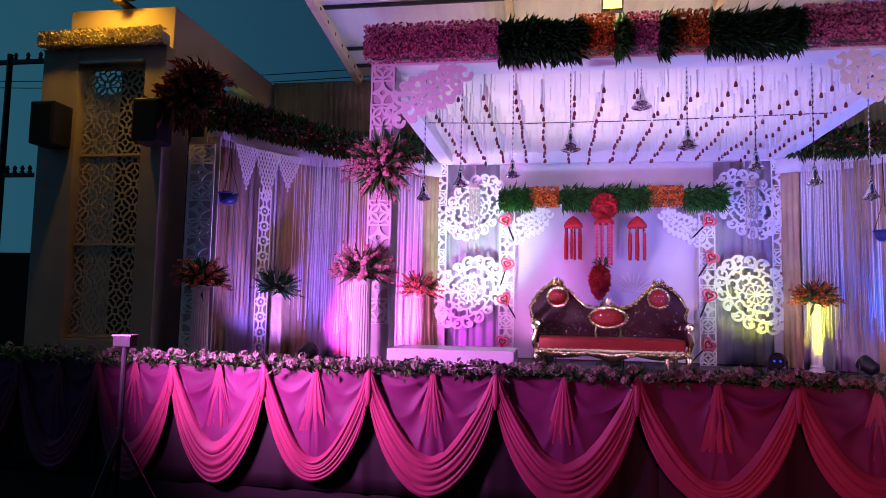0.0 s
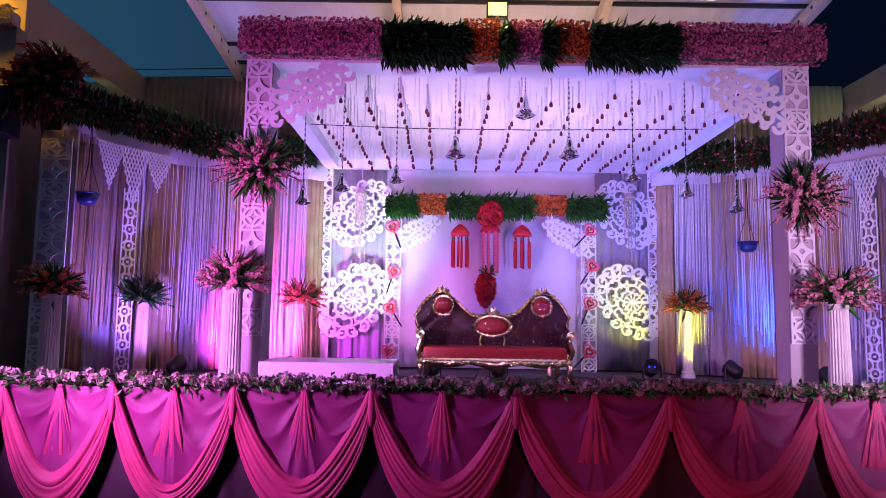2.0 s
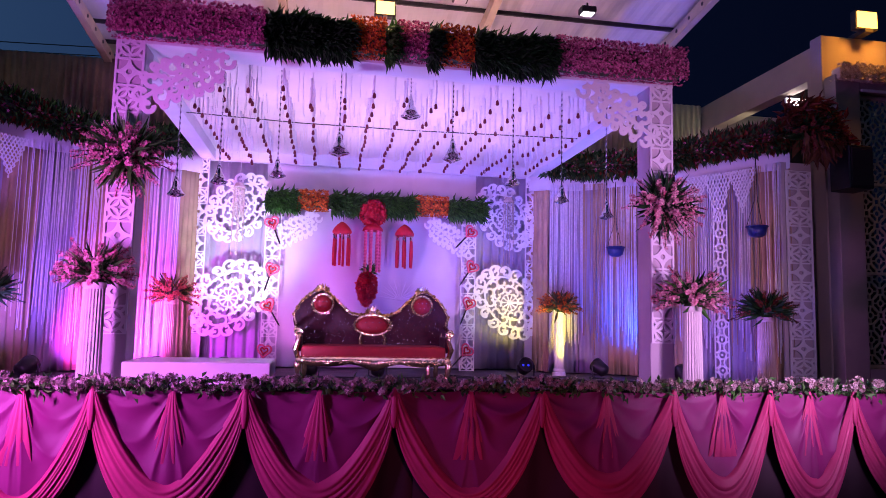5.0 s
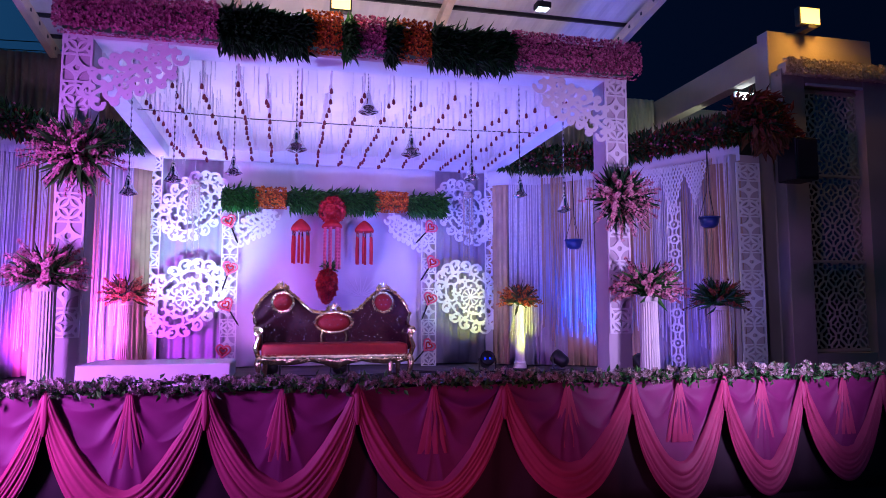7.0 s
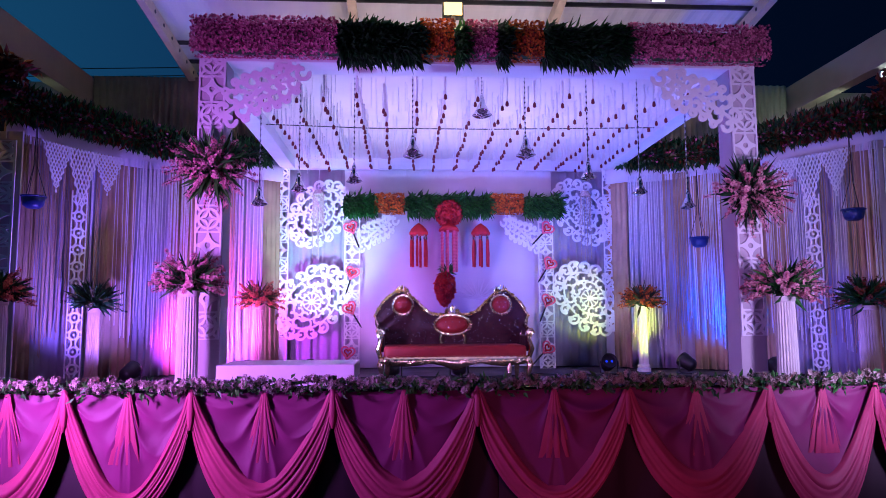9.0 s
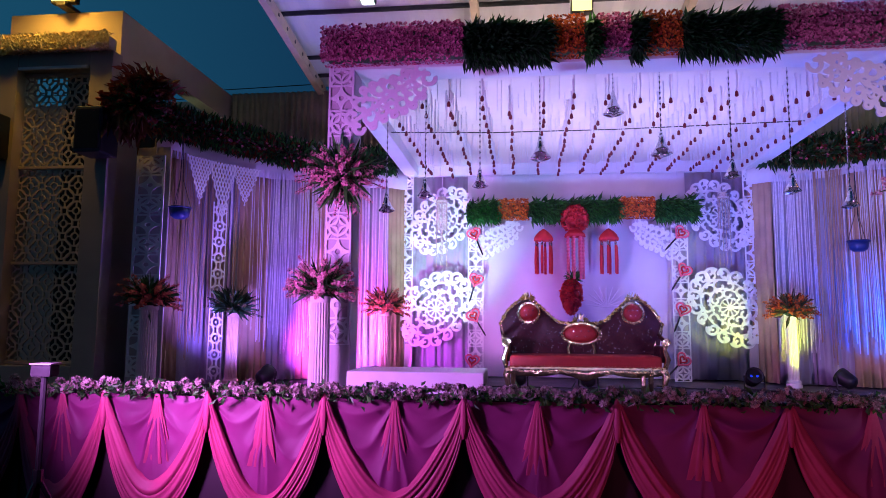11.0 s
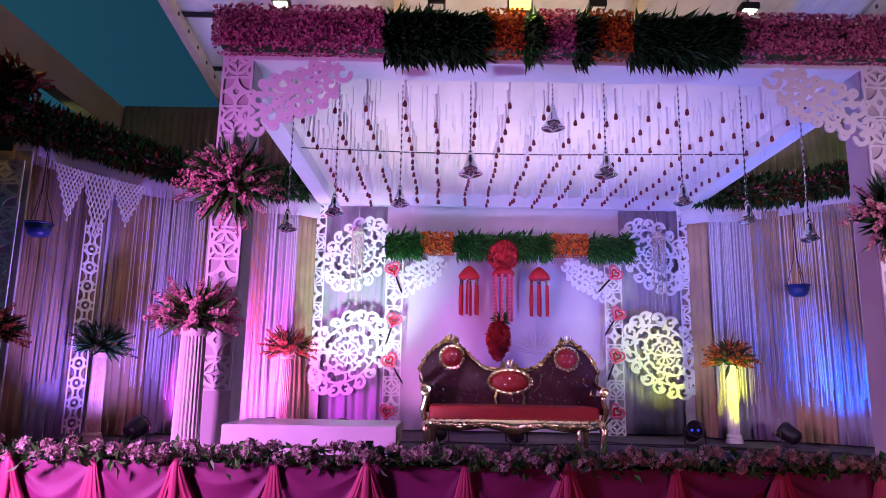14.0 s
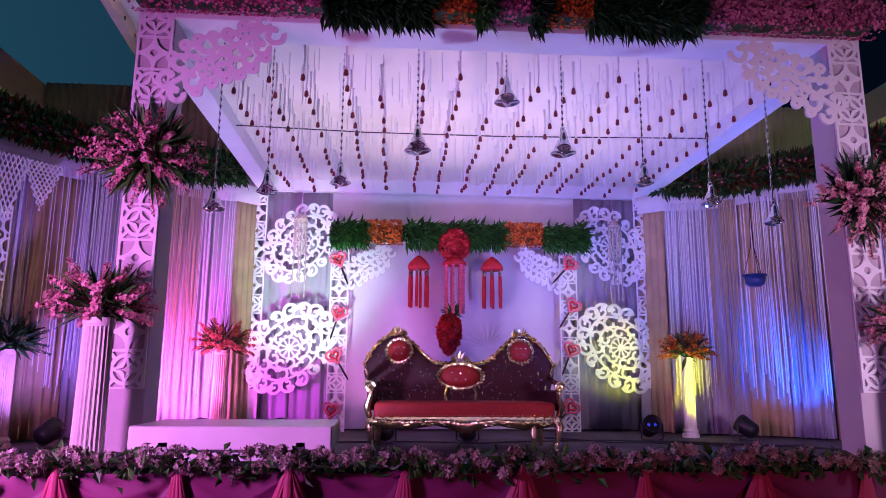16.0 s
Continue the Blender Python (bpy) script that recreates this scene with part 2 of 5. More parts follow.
def join(*pairs):
    vs, fs, k = [], [], 0
    for v, f in pairs:
        vs.extend(v)
        fs.extend([[i + k for i in q] for q in f])
        k += len(v)
    return vs, fs


def box(x0, x1, y0, y1, z0, z1):
    v = [(x, y, z) for x in (x0, x1) for y in (y0, y1) for z in (z0, z1)]
    return v, [(0, 1, 3, 2), (4, 6, 7, 5), (0, 4, 5, 1), (2, 3, 7, 6), (0, 2, 6, 4), (1, 5, 7, 3)]


def soft_box(x0, x1, y0, y1, z0, z1, r=0.01, seg=2):
    bm = bmesh.new()
    bmesh.ops.create_cube(bm, size=1)
    bmesh.ops.scale(bm, vec=(x1 - x0, y1 - y0, z1 - z0), verts=bm.verts)
    bmesh.ops.translate(bm, vec=((x0 + x1) / 2, (y0 + y1) / 2, (z0 + z1) / 2), verts=bm.verts)
    bmesh.ops.bevel(bm, geom=bm.edges[:], offset=r, segments=seg, affect="EDGES", profile=0.7)
    return bm


def lathe(profile, n=24, flute=0.0, flutes=0):
    """profile: (radius, height) from bottom to top, closed at both ends; flutes are cut into radii over flute's reach."""
    vs, fs = [], []
    for r, z in profile:
        for i in range(n):
            a = 2 * math.pi * i / n
            q = r * (1 - flute * (0.5 + 0.5 * math.cos(flutes * a))) if flutes else r
            vs.append((q * math.cos(a), q * math.sin(a), z))
    for k in range(len(profile) - 1):
        for i in range(n):
            j = (i + 1) % n
            fs.append((k * n + i, k * n + j, (k + 1) * n + j, (k + 1) * n + i))
    fs.append(tuple(range(n))[::-1])
    fs.append(tuple((len(profile) - 1) * n + i for i in range(n)))
    return vs, fs


def tube(pts, r, n=6, closed=False):
    """A round bar along points; r: one radius or one for each point."""
    pts = [Vector(p) for p in pts]
    rs = r if isinstance(r, (list, tuple)) else [r] * len(pts)
    vs, fs, m = [], [], len(pts)
    side = None
    for k, p in enumerate(pts):
        a = pts[(k - 1) % m] if closed or k else p
        b = pts[(k + 1) % m] if closed or k < m - 1 else p
        d = (b - a).normalized()
        if side is None:
            side = d.cross(Vector((0.3, 0.9, 0.1))).normalized()
        side = (side - d * side.dot(d)).normalized()
        up = d.cross(side)
        for i in range(n):
            t = 2 * math.pi * i / n
            vs.append(p + (side * math.cos(t) + up * math.sin(t)) * rs[k])
    for k in range(m if closed else m - 1):
        for i in range(n):
            j, q = (i + 1) % n, (k + 1) % m
            fs.append((k * n + i, k * n + j, q * n + j, q * n + i))
    if not closed:
        fs.append(tuple(range(n))[::-1])
        fs.append(tuple((m - 1) * n + i for i in range(n)))
    return vs, fs


rng = np.random.default_rng(7)


def unit(a):
    return a / np.maximum(np.linalg.norm(a, axis=1, keepdims=True), 1e-9)


def leaves(P, D, length, width, cup=0.25):
    """Folded pointed leaves at P towards D."""
    P, D = np.asarray(P, float), unit(np.asarray(D, float))
    n = len(P)
    L = np.broadcast_to(length, n).reshape(-1, 1)
    W = np.broadcast_to(width, n).reshape(-1, 1)
    S = unit(np.cross(D, rng.normal(size=(n, 3))))
    N = np.cross(S, D)
    v = np.stack([P, P + D * L * 0.45 + S * W / 2 + N * W * cup, P + D * L - N * L * 0.08, P + D * L * 0.45 - S * W / 2 + N * W * cup], 1).reshape(-1, 3)
    k = np.arange(n)[:, None] * 4
    f = np.concatenate([k + [0, 1, 2], k + [0, 2, 3]])
    return v.tolist(), f.tolist()


def blossoms(P, N, size, petals=5, open_=0.9):
    """Small flowers of pointed petals at P that face N."""
    P, N = np.asarray(P, float), unit(np.asarray(N, float))
    n = len(P)
    S = unit(np.cross(N, rng.normal(size=(n, 3))))
    T = np.cross(N, S)
    sz = np.broadcast_to(size, n).reshape(-1, 1) * rng.uniform(0.75, 1.25, (n, 1))
    vs, fs = [], []
    base = np.arange(n)[:, None] * (1 + 3 * petals)
    rows = [P]
    for k in range(petals):
        a0, a1, a2 = (2 * math.pi * (k + o) / petals for o in (-0.42, 0, 0.42))
        for a, r, h in ((a0, 0.62, 0.35), (a1, 1.0, 0.55), (a2, 0.62, 0.35)):
            rows.append(P + (S * math.cos(a) + T * math.sin(a)) * sz * r * open_ + N * sz * h)
    v = np.stack(rows, 1).reshape(-1, 3)
    for k in range(petals):
        fs.append(base + [0, 1 + 3 * k, 2 + 3 * k])
        fs.append(base + [0, 2 + 3 * k, 3 + 3 * k])
    return v.tolist(), np.concatenate(fs).tolist()


def carve(field, x0, x1, z0, z1, nx, nz, thick):
    """A board cut out where field(x, z) is above nought: marching squares, front at y = 0, back at y = thick."""
    xs, zs = np.linspace(x0, x1, nx + 1), np.linspace(z0, z1, nz + 1)
    X, Z = np.meshgrid(xs, zs, indexing="ij")
    F = field(X, Z)
    F = np.where(np.abs(F) < 1e-6, 1e-6, F)
    inside = F > 0
    V, key, faces, rim = [], {}, [], []

    def corner(i, j):
        k = (i, j)
        if k not in key:
            key[k] = len(V)
            V.append((xs[i], zs[j]))
        return key[k]

    def cross(i, j, p, q):
        k = (i, j, p, q) if (i, j) < (p, q) else (p, q, i, j)
        if k not in key:
            t = F[i, j] / (F[i, j] - F[p, q])
            key[k] = len(V)
            V.append((xs[i] + t * (xs[p] - xs[i]), zs[j] + t * (zs[q] - zs[j])))
        return key[k]

    cells = inside[:-1, :-1] | inside[1:, :-1] | inside[:-1, 1:] | inside[1:, 1:]
    for i, j in zip(*np.nonzero(cells)):
        ring = ((i, j), (i + 1, j), (i + 1, j + 1), (i, j + 1))
        poly, marks = [], []
        for k in range(4):
            a, b = ring[k], ring[(k + 1) % 4]
            if inside[a]:
                poly.append(corner(*a))
                marks.append(0)
            if inside[a] != inside[b]:
                poly.append(cross(*a, *b))
                marks.append(1 if inside[a] else 2)
        if len(poly) < 3:
            continue
        faces.append(poly)
        for k in range(len(poly)):
            if marks[k] == 1 and marks[(k + 1) % len(poly)] == 2:
                rim.append((poly[k], poly[(k + 1) % len(poly)]))
        for k, edge in ((0, j == 0), (1, i == nx - 1), (2, j == nz - 1), (3, i == 0)):
            a, b = ring[k], ring[(k + 1) % 4]
            if edge and inside[a] and inside[b]:
                rim.append((key[a], key[b]))
    n = len(V)
    vs = [(x, 0, z) for x, z in V] + [(x, thick, z) for x, z in V]
    fs = faces + [[k + n for k in reversed(p)] for p in faces] + [(b, a, a + n, b + n) for a, b in rim]
    return vs, fs


def drape(path, z0, z1, pleat=0.11, amp=0.022, rows=10, flare=0.0, seed=0, step=0.016, thick=0.003):
    """A hanging pleated cloth along a plan polyline, with thickness; pleats shift and deepen downwards."""
    pts = [Vector((x, y, 0)) for x, y in path]
    cum = [0.0]
    for a, b in zip(pts, pts[1:]):
        cum.append(cum[-1] + (b - a).length)
    n = max(8, int(cum[-1] / step))
    vs, fs = [], []
    for r in range(rows + 1):
        t = r / rows
        z = z1 + (z0 - z1) * t
        for i in range(n + 1):
            s = cum[-1] * i / n
            k = max(j for j in range(len(cum) - 1) if cum[j] <= s + 1e-9)
            a, b = pts[k], pts[k + 1]
            p = a.lerp(b, (s - cum[k]) / (cum[k + 1] - cum[k]))
            d = (b - a).normalized()
            nrm = Vector((d.y, -d.x, 0))
            ph = s / pleat * 2 * math.pi + 2.2 * noise.noise((s * 1.7, t * 0.5, seed)) + 1.2 * noise.noise((s * 5, t * 1.5, seed + 9))
            w = amp * (0.6 + 0.4 * t) * (0.75 + 0.6 * noise.noise((s * 2.3, t, seed + 5)))
            off = w * (math.sin(ph) + 0.35 * math.sin(2.1 * ph + 1)) - flare * t
            vs.append((p.x + nrm.x * off, p.y + nrm.y * off, z + 0.004 * math.sin(ph) * (t > 0.99)))
    m = n + 1
    for r in range(rows):
        for i in range(n):
            fs.append((r * m + i, (r + 1) * m + i, (r + 1) * m + i + 1, r * m + i + 1))
    k = len(vs)
    back = [(x, y + thick, z) for x, y, z in vs]
    fs2 = [tuple(q + k for q in reversed(f)) for f in fs]
    rim = []
    for i in range(n):
        rim.append((i, i + 1, i + 1 + k, i + k))
        a = rows * m + i
        rim.append((a + 1, a, a + k, a + 1 + k))
    return vs + back, fs + fs2 + rim


LEFT_ARC = [(-2.42, 2.21), (-2.60, 1.84), (-3.1, 1.66), (-3.55, 1.45), (-4.0, 1.12), (-4.4, 0.70), (-4.68, 0.25), (-4.85, -0.2), (-4.94, -0.43)]
RIGHT_ARC = [(2.50, 2.21), (2.68, 1.84), (3.2, 1.66), (3.65, 1.42), (4.1, 1.08), (4.5, 0.62), (4.78, 0.15), (4.95, -0.25), (5.04, -0.46)]


def along(path, s0, s1, n):
    """n + 1 plan points between the parts s0 and s1 of a polyline's length."""
    pts = [Vector(p) for p in path]
    seg = [(b - a).length for a, b in zip(pts, pts[1:])]
    total, res = sum(seg), []
    for i in range(n + 1):
        s = total * (s0 + (s1 - s0) * i / n)
        k = 0
        while k < len(seg) - 1 and s > seg[k]:
            s -= seg[k]
            k += 1
        p = pts[k].lerp(pts[k + 1], s / seg[k])
        res.append((p.x, p.y))
    return res


# ---- the large structure ----
tagged(part("ground", ([(-400, -400, 0), (400, -400, 0), (400, 400, 0), (-400, 400, 0)], [(0, 1, 2, 3)]), M["ground"], None), "dark bare ground before the stage at dusk", "ground", kind="structure")
tagged(part("floor", soft_box(-9, 9, FRONT + 0.25, 2.75, 0.02, FLOOR, 0.01), M["carpet"], None), "dark carpeted floor of the wedding stage", "floor", kind="structure")
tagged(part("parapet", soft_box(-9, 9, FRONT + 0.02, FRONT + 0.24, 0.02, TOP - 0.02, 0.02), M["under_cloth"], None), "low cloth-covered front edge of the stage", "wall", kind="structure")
tagged(part("wall_back", box(-9, 9, 2.72, 2.95, 0, 5.30), M["plaster"], None), "plain plastered wall behind the drapes", "wall", kind="structure")

# towers: hollow box with a front opening behind the lattice, beams back to the wall
for sx, side, x0, x1 in ((-1, "left", -6.92, -5.46), (1, "right", 5.56, 7.20)):
    body = join(box(x0, x1, -0.42, -0.22, 4.62, 5.36), box(x0, x0 + 0.25, -0.42, -0.22, 0.02, 4.62), box(x1 - 0.25, x1, -0.42, -0.22, 0.02, 4.62), box(x0 + 0.25, x1 - 0.25, -0.42, -0.22, 0.02, 1.15))
    tagged(part("wall_tower_" + side, body, M["plaster"], None), "cream plastered side tower of the stage house", "wall", kind="structure")
    inner = -5.46 if sx < 0 else 5.72
    other = inner - 0.2 if sx < 0 else inner + 0.2
    a, b = min(inner, other), max(inner, other)
    tagged(part("beam_" + side, join(box(a, b, -0.22, 2.72, 4.92, 5.36), box(a, b, -0.22, 0.05, 0.02, 4.92), box(a, b, 2.4, 2.72, FLOOR, 4.92)), M["plaster"], None), "cream plastered beam from the tower to the back wall", "beam", kind="structure")
    # sheet whose dark colour supplies the shade inside the hollow tower
    tagged(part("wall_inside_" + side, box(x0 + 0.05 if sx < 0 else 5.86, -5.60 if sx < 0 else x1 - 0.05, 0.6, 0.7, 0.02, 5.2), M["dark_gap"], None), "near-black sheet standing in for the shaded recess behind the lattice", "wall", kind="structure")

# high lean-to roof, rising towards the front


def roof_z(y):
    return 5.47 + 0.135 * (2.6 - y)


RX0, RX1, RY0, RY1 = -3.97, 4.18, 2.9, -3.2
rv, rf = [], []
nc = 120
for y in (RY0, RY1):
    for i in range(nc + 1):
        x = RX0 + (RX1 - RX0) * i / nc
        rv.append((x, y, roof_z(y) + 0.10 + (0.012 if i % 4 in (1, 2) else 0)))
k = len(rv)
rv += [(x, y, z + 0.006) for x, y, z in rv]
for i in range(nc):
    rf.append((i, i + 1, nc + 2 + i, nc + 1 + i))
    rf.append((k + nc + 1 + i, k + nc + 2 + i, k + i + 1, k + i))
tagged(part("roof", (rv, rf), M["roof"], None), "pale ribbed sheet roof over the stage", "roof", kind="structure")
for y in (2.45, 1.9, 0.75, -0.4, -1.55, -2.7):
    tagged(part("purlin", soft_box(RX0, RX1, y - 0.02, y + 0.02, roof_z(y) + 0.045, roof_z(y) + 0.098, 0.005), M["purlin"], None), "dark steel purlin under the roof", "purlin", "roof purlins", "structure")
for x in (RX0 + 0.05, -1.28, 1.42, RX1 - 0.05):
    v, f = box(x - 0.05, x + 0.05, RY1, RY0, -0.16, 0.0)
    v = [(a, b, c + roof_z(b)) for a, b, c in v]
    rf_ob = tagged(part("rafter", (v, f), M["rafter"], None), "cream painted steel rafter with bolt holes", "rafter", "roof rafters", "structure")
    if abs(x) > 3:
        s = -1 if x < 0 else 1
        for i in range(16):
            y = 2.5 - i * 0.33
            hv, hf = lathe([(0.026, 0), (0.026, 0.006)], 10)
            part("bolt_hole", ([(x - s * 0.052 + s * c * -1, y + a, roof_z(y) - 0.08 + b) for a, b, c in hv], hf), M["purlin"], rf_ob)

# ---- drapes and side curtains ----
wall_drape = thing("wall_drape", pose(0, 0, 0), "brown pleated cloth hung high on the back wall", "drape")
for x0, x1, seed in ((-5.42, -2.6, 1), (-2.6, 0.1, 2), (0.1, 2.6, 3), (2.6, 5.68, 4)):
    part("cloth_panel", drape([(x0, 2.62), (x1, 2.62)], 3.4, 5.37, 0.10, 0.036, 8, seed=seed, step=0.014), M["pale_drape" if x0 > 2 else "brown_cloth"], wall_drape, "pale cream pleated cloth" if x0 > 2 else "", smooth=True)


def lace_drop(X, Z):
    """A hanging point of knotted net lace, 0.56 across and 0.62 deep, with tall open cells and a scalloped rim."""
    edge = (0.27 - np.abs(X)) + 0.43 * Z + 0.014 * np.cos(Z * 70)
    f = np.full(X.shape, -1.0)
    for o in (0.0, 0.5):
        d = np.hypot(((X / 0.058 + o) % 1 - 0.5) * 0.058, ((Z / 0.094 + o) % 1 - 0.5) * 0.062)
        f = np.maximum(f, 0.0046 - np.abs(d - 0.0235))
    f = np.maximum(f, 0.009 - np.abs(edge - 0.010))
    return np.minimum(edge, f)


LACE = mesh_of("lace_point", *carve(lace_drop, -0.30, 0.30, -0.64, 0, 100, 106, 0.010), M["foam_board"])
for path, sgn in ((LEFT_ARC, -1), (RIGHT_ARC, 1)):
    curtain = thing("side_curtain", pose(0, 0, 0), "cream and white draped curtain with a thread fringe", "curtain", "side curtains")
    n = 9
    for k in range(n):
        p = along(path, k / n, (k + 1) / n, 4)
        beige = k in (0, 3, 5, 8)
        part("drape", drape(p, FLOOR + 0.02, 3.76, 0.10, 0.030, 10, seed=20 + k + 30 * (sgn > 0)), M["beige_cloth" if beige else "sheer_cloth"], curtain, "beige drape" if beige else "white drape", smooth=True)
    # pelmet with a drooping lower edge
    top = along(path, 0, 1, 90)
    pv, pf = [], []
    for i, (x, y) in enumerate(top):
        dip = 0.05 * abs(math.sin(i / 90 * math.pi * 2.5))
        for z, o in ((3.90, -0.03), (3.76, -0.05), (3.62 - dip, -0.045), (3.62 - dip, -0.035), (3.76, -0.03), (3.90, -0.01)):
            pv.append((x + o * sgn * 0.6, y + o * 0.8 + 0.006 * math.sin(i * 1.9), z))
    for i in range(90):
        for j in range(6):
            a, b = i * 6 + j, i * 6 + (j + 1) % 6
            pf.append((a, b, b + 6, a + 6))
    part("pelmet", (pv, pf), M["white_cloth"], curtain, "white cloth pelmet", smooth=True)
    # hanging threads in bunches
    strands, beige_strands = [], []
    s = 0.12
    while s < 0.97:
        s += 0.0042 if noise.noise((s * 16, 1.7, sgn)) > -0.12 else 0.012
        x, y = along(path, s, s + 0.001, 1)[0]
        x, y = x - sgn * 0.05 + rng.normal(0, 0.008), y - 0.075 + rng.normal(0, 0.014)
        zb = 1.10 + 0.5 * abs(noise.noise((s * 14, 3.1, sgn))) + rng.uniform(0, 0.35)
        bend = rng.normal(0, 0.02)
        (beige_strands if noise.noise((s * 11, 7.7, sgn)) > 0.12 else strands).append(tube([(x, y, 3.66), (x + bend * 0.4, y, 2.5), (x + bend, y - 0.01, zb)], 0.0062 * rng.uniform(0.7, 1.2), 4))
    part("thread_fringe", join(*strands), M["thread"], curtain, "white hanging threads", kind="stuff")
    part("beige_fringe", join(*beige_strands), M["beige_cloth"], curtain, "beige hanging threads", kind="stuff")
    # lace points under the pelmet and one long lace strip
    for q, drop in ((0.66, 0.8), (0.745, 1.2), (0.83, 0.9)):
        (x, y), (x2, y2) = along(path, q, q + 0.02, 1)
        yaw = math.degrees(math.atan2(y2 - y, x2 - x)) + (180 if sgn < 0 else 0)
        part("lace_point", LACE, M["foam_board"], curtain, "white knotted lace point", at=pose(x - sgn * 0.10, y - 0.14, 3.64, 0, 0, yaw) @ Matrix.Diagonal((0.78, 1, drop, 1)))
    (x, y), (x2, y2) = along(path, 0.75, 0.77, 1)
    yaw = math.degrees(math.atan2(y2 - y, x2 - x)) + (180 if sgn < 0 else 0)

    def strip(X, Z):
        u, w = X / 0.10, (Z % 0.2) / 0.1 - 1
        r = np.hypot(u, w)
        d = np.hypot(1 - np.abs(u), 1 - np.abs(w))
        return np.maximum(np.maximum(np.maximum(0.10 - np.abs(r - 0.55), 0.10 - np.abs(d - 0.75)), 0.16 - r), np.abs(u) - 0.86) * 0.1
    part("lace_strip", carve(strip, -0.10, 0.10, 0, 2.2, 26, 240, 0.010), M["foam_board"], curtain, "white cut-out lace strip", at=pose(x - sgn * 0.09, y - 0.12, FLOOR + 0.08, 0, 0, yaw))
    # foliage garland along the top
    garland = thing("leaf_garland", pose(0, 0, 0), "thick garland of dark leaves and small blossoms over the curtain", "garland", "curtain garlands")
    mpts = np.array(along(path, 0.10, 1, 260))
    for name, material, count, L, W in (("foliage", "dark_green", 2200, 0.15, 0.046), ("tip_foliage", "olive" if sgn > 0 else "green", 800, 0.15, 0.042), ("reddish_foliage", "rust", 1100, 0.13, 0.046)):
        i = rng.integers(0, 261, count)
        if name == "reddish_foliage":
            i = np.minimum(260, (261 * rng.beta(2.2, 1.0, count)).astype(int))
        a = rng.uniform(0, 2 * math.pi, count)
        r = 0.14 * np.sqrt(rng.uniform(0, 1, count))
        sag = 0.05 * np.sin(i / 260 * math.pi * 2)
        P = np.stack([mpts[i, 0] - sgn * 0.06, mpts[i, 1] - 0.10 + r * np.cos(a), 3.96 - sag + r * np.sin(a)], 1)
        D = np.stack([rng.normal(0, 0.4, count) - sgn * 0.3, np.cos(a) * 0.9 - 0.5, np.sin(a) - 0.15], 1)
        part(name, leaves(P, D, L * rng.uniform(0.7, 1.2, count), W), M[material], garland, kind="stuff")
    i = rng.integers(20, 240, 140)
    P = np.stack([mpts[i, 0] - sgn * 0.08, mpts[i, 1] - 0.22 - rng.uniform(0, 0.05, 140), 3.96 + rng.normal(0, 0.07, 140)], 1)
    part("blossoms", blossoms(P, np.tile([-sgn * 0.3, -1, 0.1], (140, 1)) + rng.normal(0, 0.4, (140, 3)), 0.022), M["pink_flower"], garland, kind="stuff")

# ---- the front frame with its canopy ----
PW, PANEL = 0.23, M["foam_board"]


def panel_field(X, Z):
    u, w = X / (PW / 2), Z / PW
    c, v = np.floor(w) % 2, (w % 1) * 2 - 1
    r = np.hypot(u, v)
    au, av = np.abs(u), np.abs(v)
    a = np.maximum(0.10 - np.abs(r - 0.74), 0.11 - np.abs(np.sqrt(au) + np.sqrt(av) - 0.88) * 0.6)
    a = np.maximum(a, np.minimum(0.09 - np.abs(au - av) * 0.7, r - 0.7))
    d = np.hypot(1 - au, 1 - av)
    b = np.maximum(0.10 - np.abs(d - 1.02), 0.09 - np.abs(r - 0.30))
    b = np.maximum(b, np.minimum(0.07 - np.minimum(au, av), 0.3 - np.abs(r - 0.75)))
    f = np.where(c < 0.5, a, b)
    return np.maximum(np.maximum(f, au - 0.86), av - 0.93)


def panel(z_len, name):
    n = round(z_len / PW)
    return mesh_of(name, *carve(panel_field, -PW / 2, PW / 2, 0, n * PW, 30, 30 * n, 0.018), PANEL)


LONG = panel(11 * PW, "carved_panel")


def curl(X, Z, cx, cz, r, w, turn, gap=0.75):
    """A C-shaped scroll: a ring of radius r cut open towards turn, with a ball at one end."""
    dx, dz = X - cx, Z - cz
    d = np.hypot(dx, dz)
    a = np.abs((np.arctan2(dz, dx) - turn + math.pi) % (2 * math.pi) - math.pi)
    f = np.minimum(w - np.abs(d - r), (a - gap) * r)
    t = turn + gap
    return np.maximum(f, 1.25 * w - np.hypot(dx - (r - 0.5 * w) * math.cos(t), dz - (r - 0.5 * w) * math.sin(t)))


def petals(X, Z, cx, cz, n, r0, r1, w):
    """Teardrop petals round a point."""
    f = np.full(X.shape, -1.0)
    for k in range(n):
        t = 2 * math.pi * (k + 0.25) / n
        u, v = (X - cx) * math.cos(t) + (Z - cz) * math.sin(t), (Z - cz) * math.cos(t) - (X - cx) * math.sin(t)
        q = np.clip((u - r0) / (r1 - r0), 0, 1)
        f = np.maximum(f, w * (0.25 + 0.75 * q) - np.hypot(u - (r0 + (r1 - r0) * q), v))
    return f


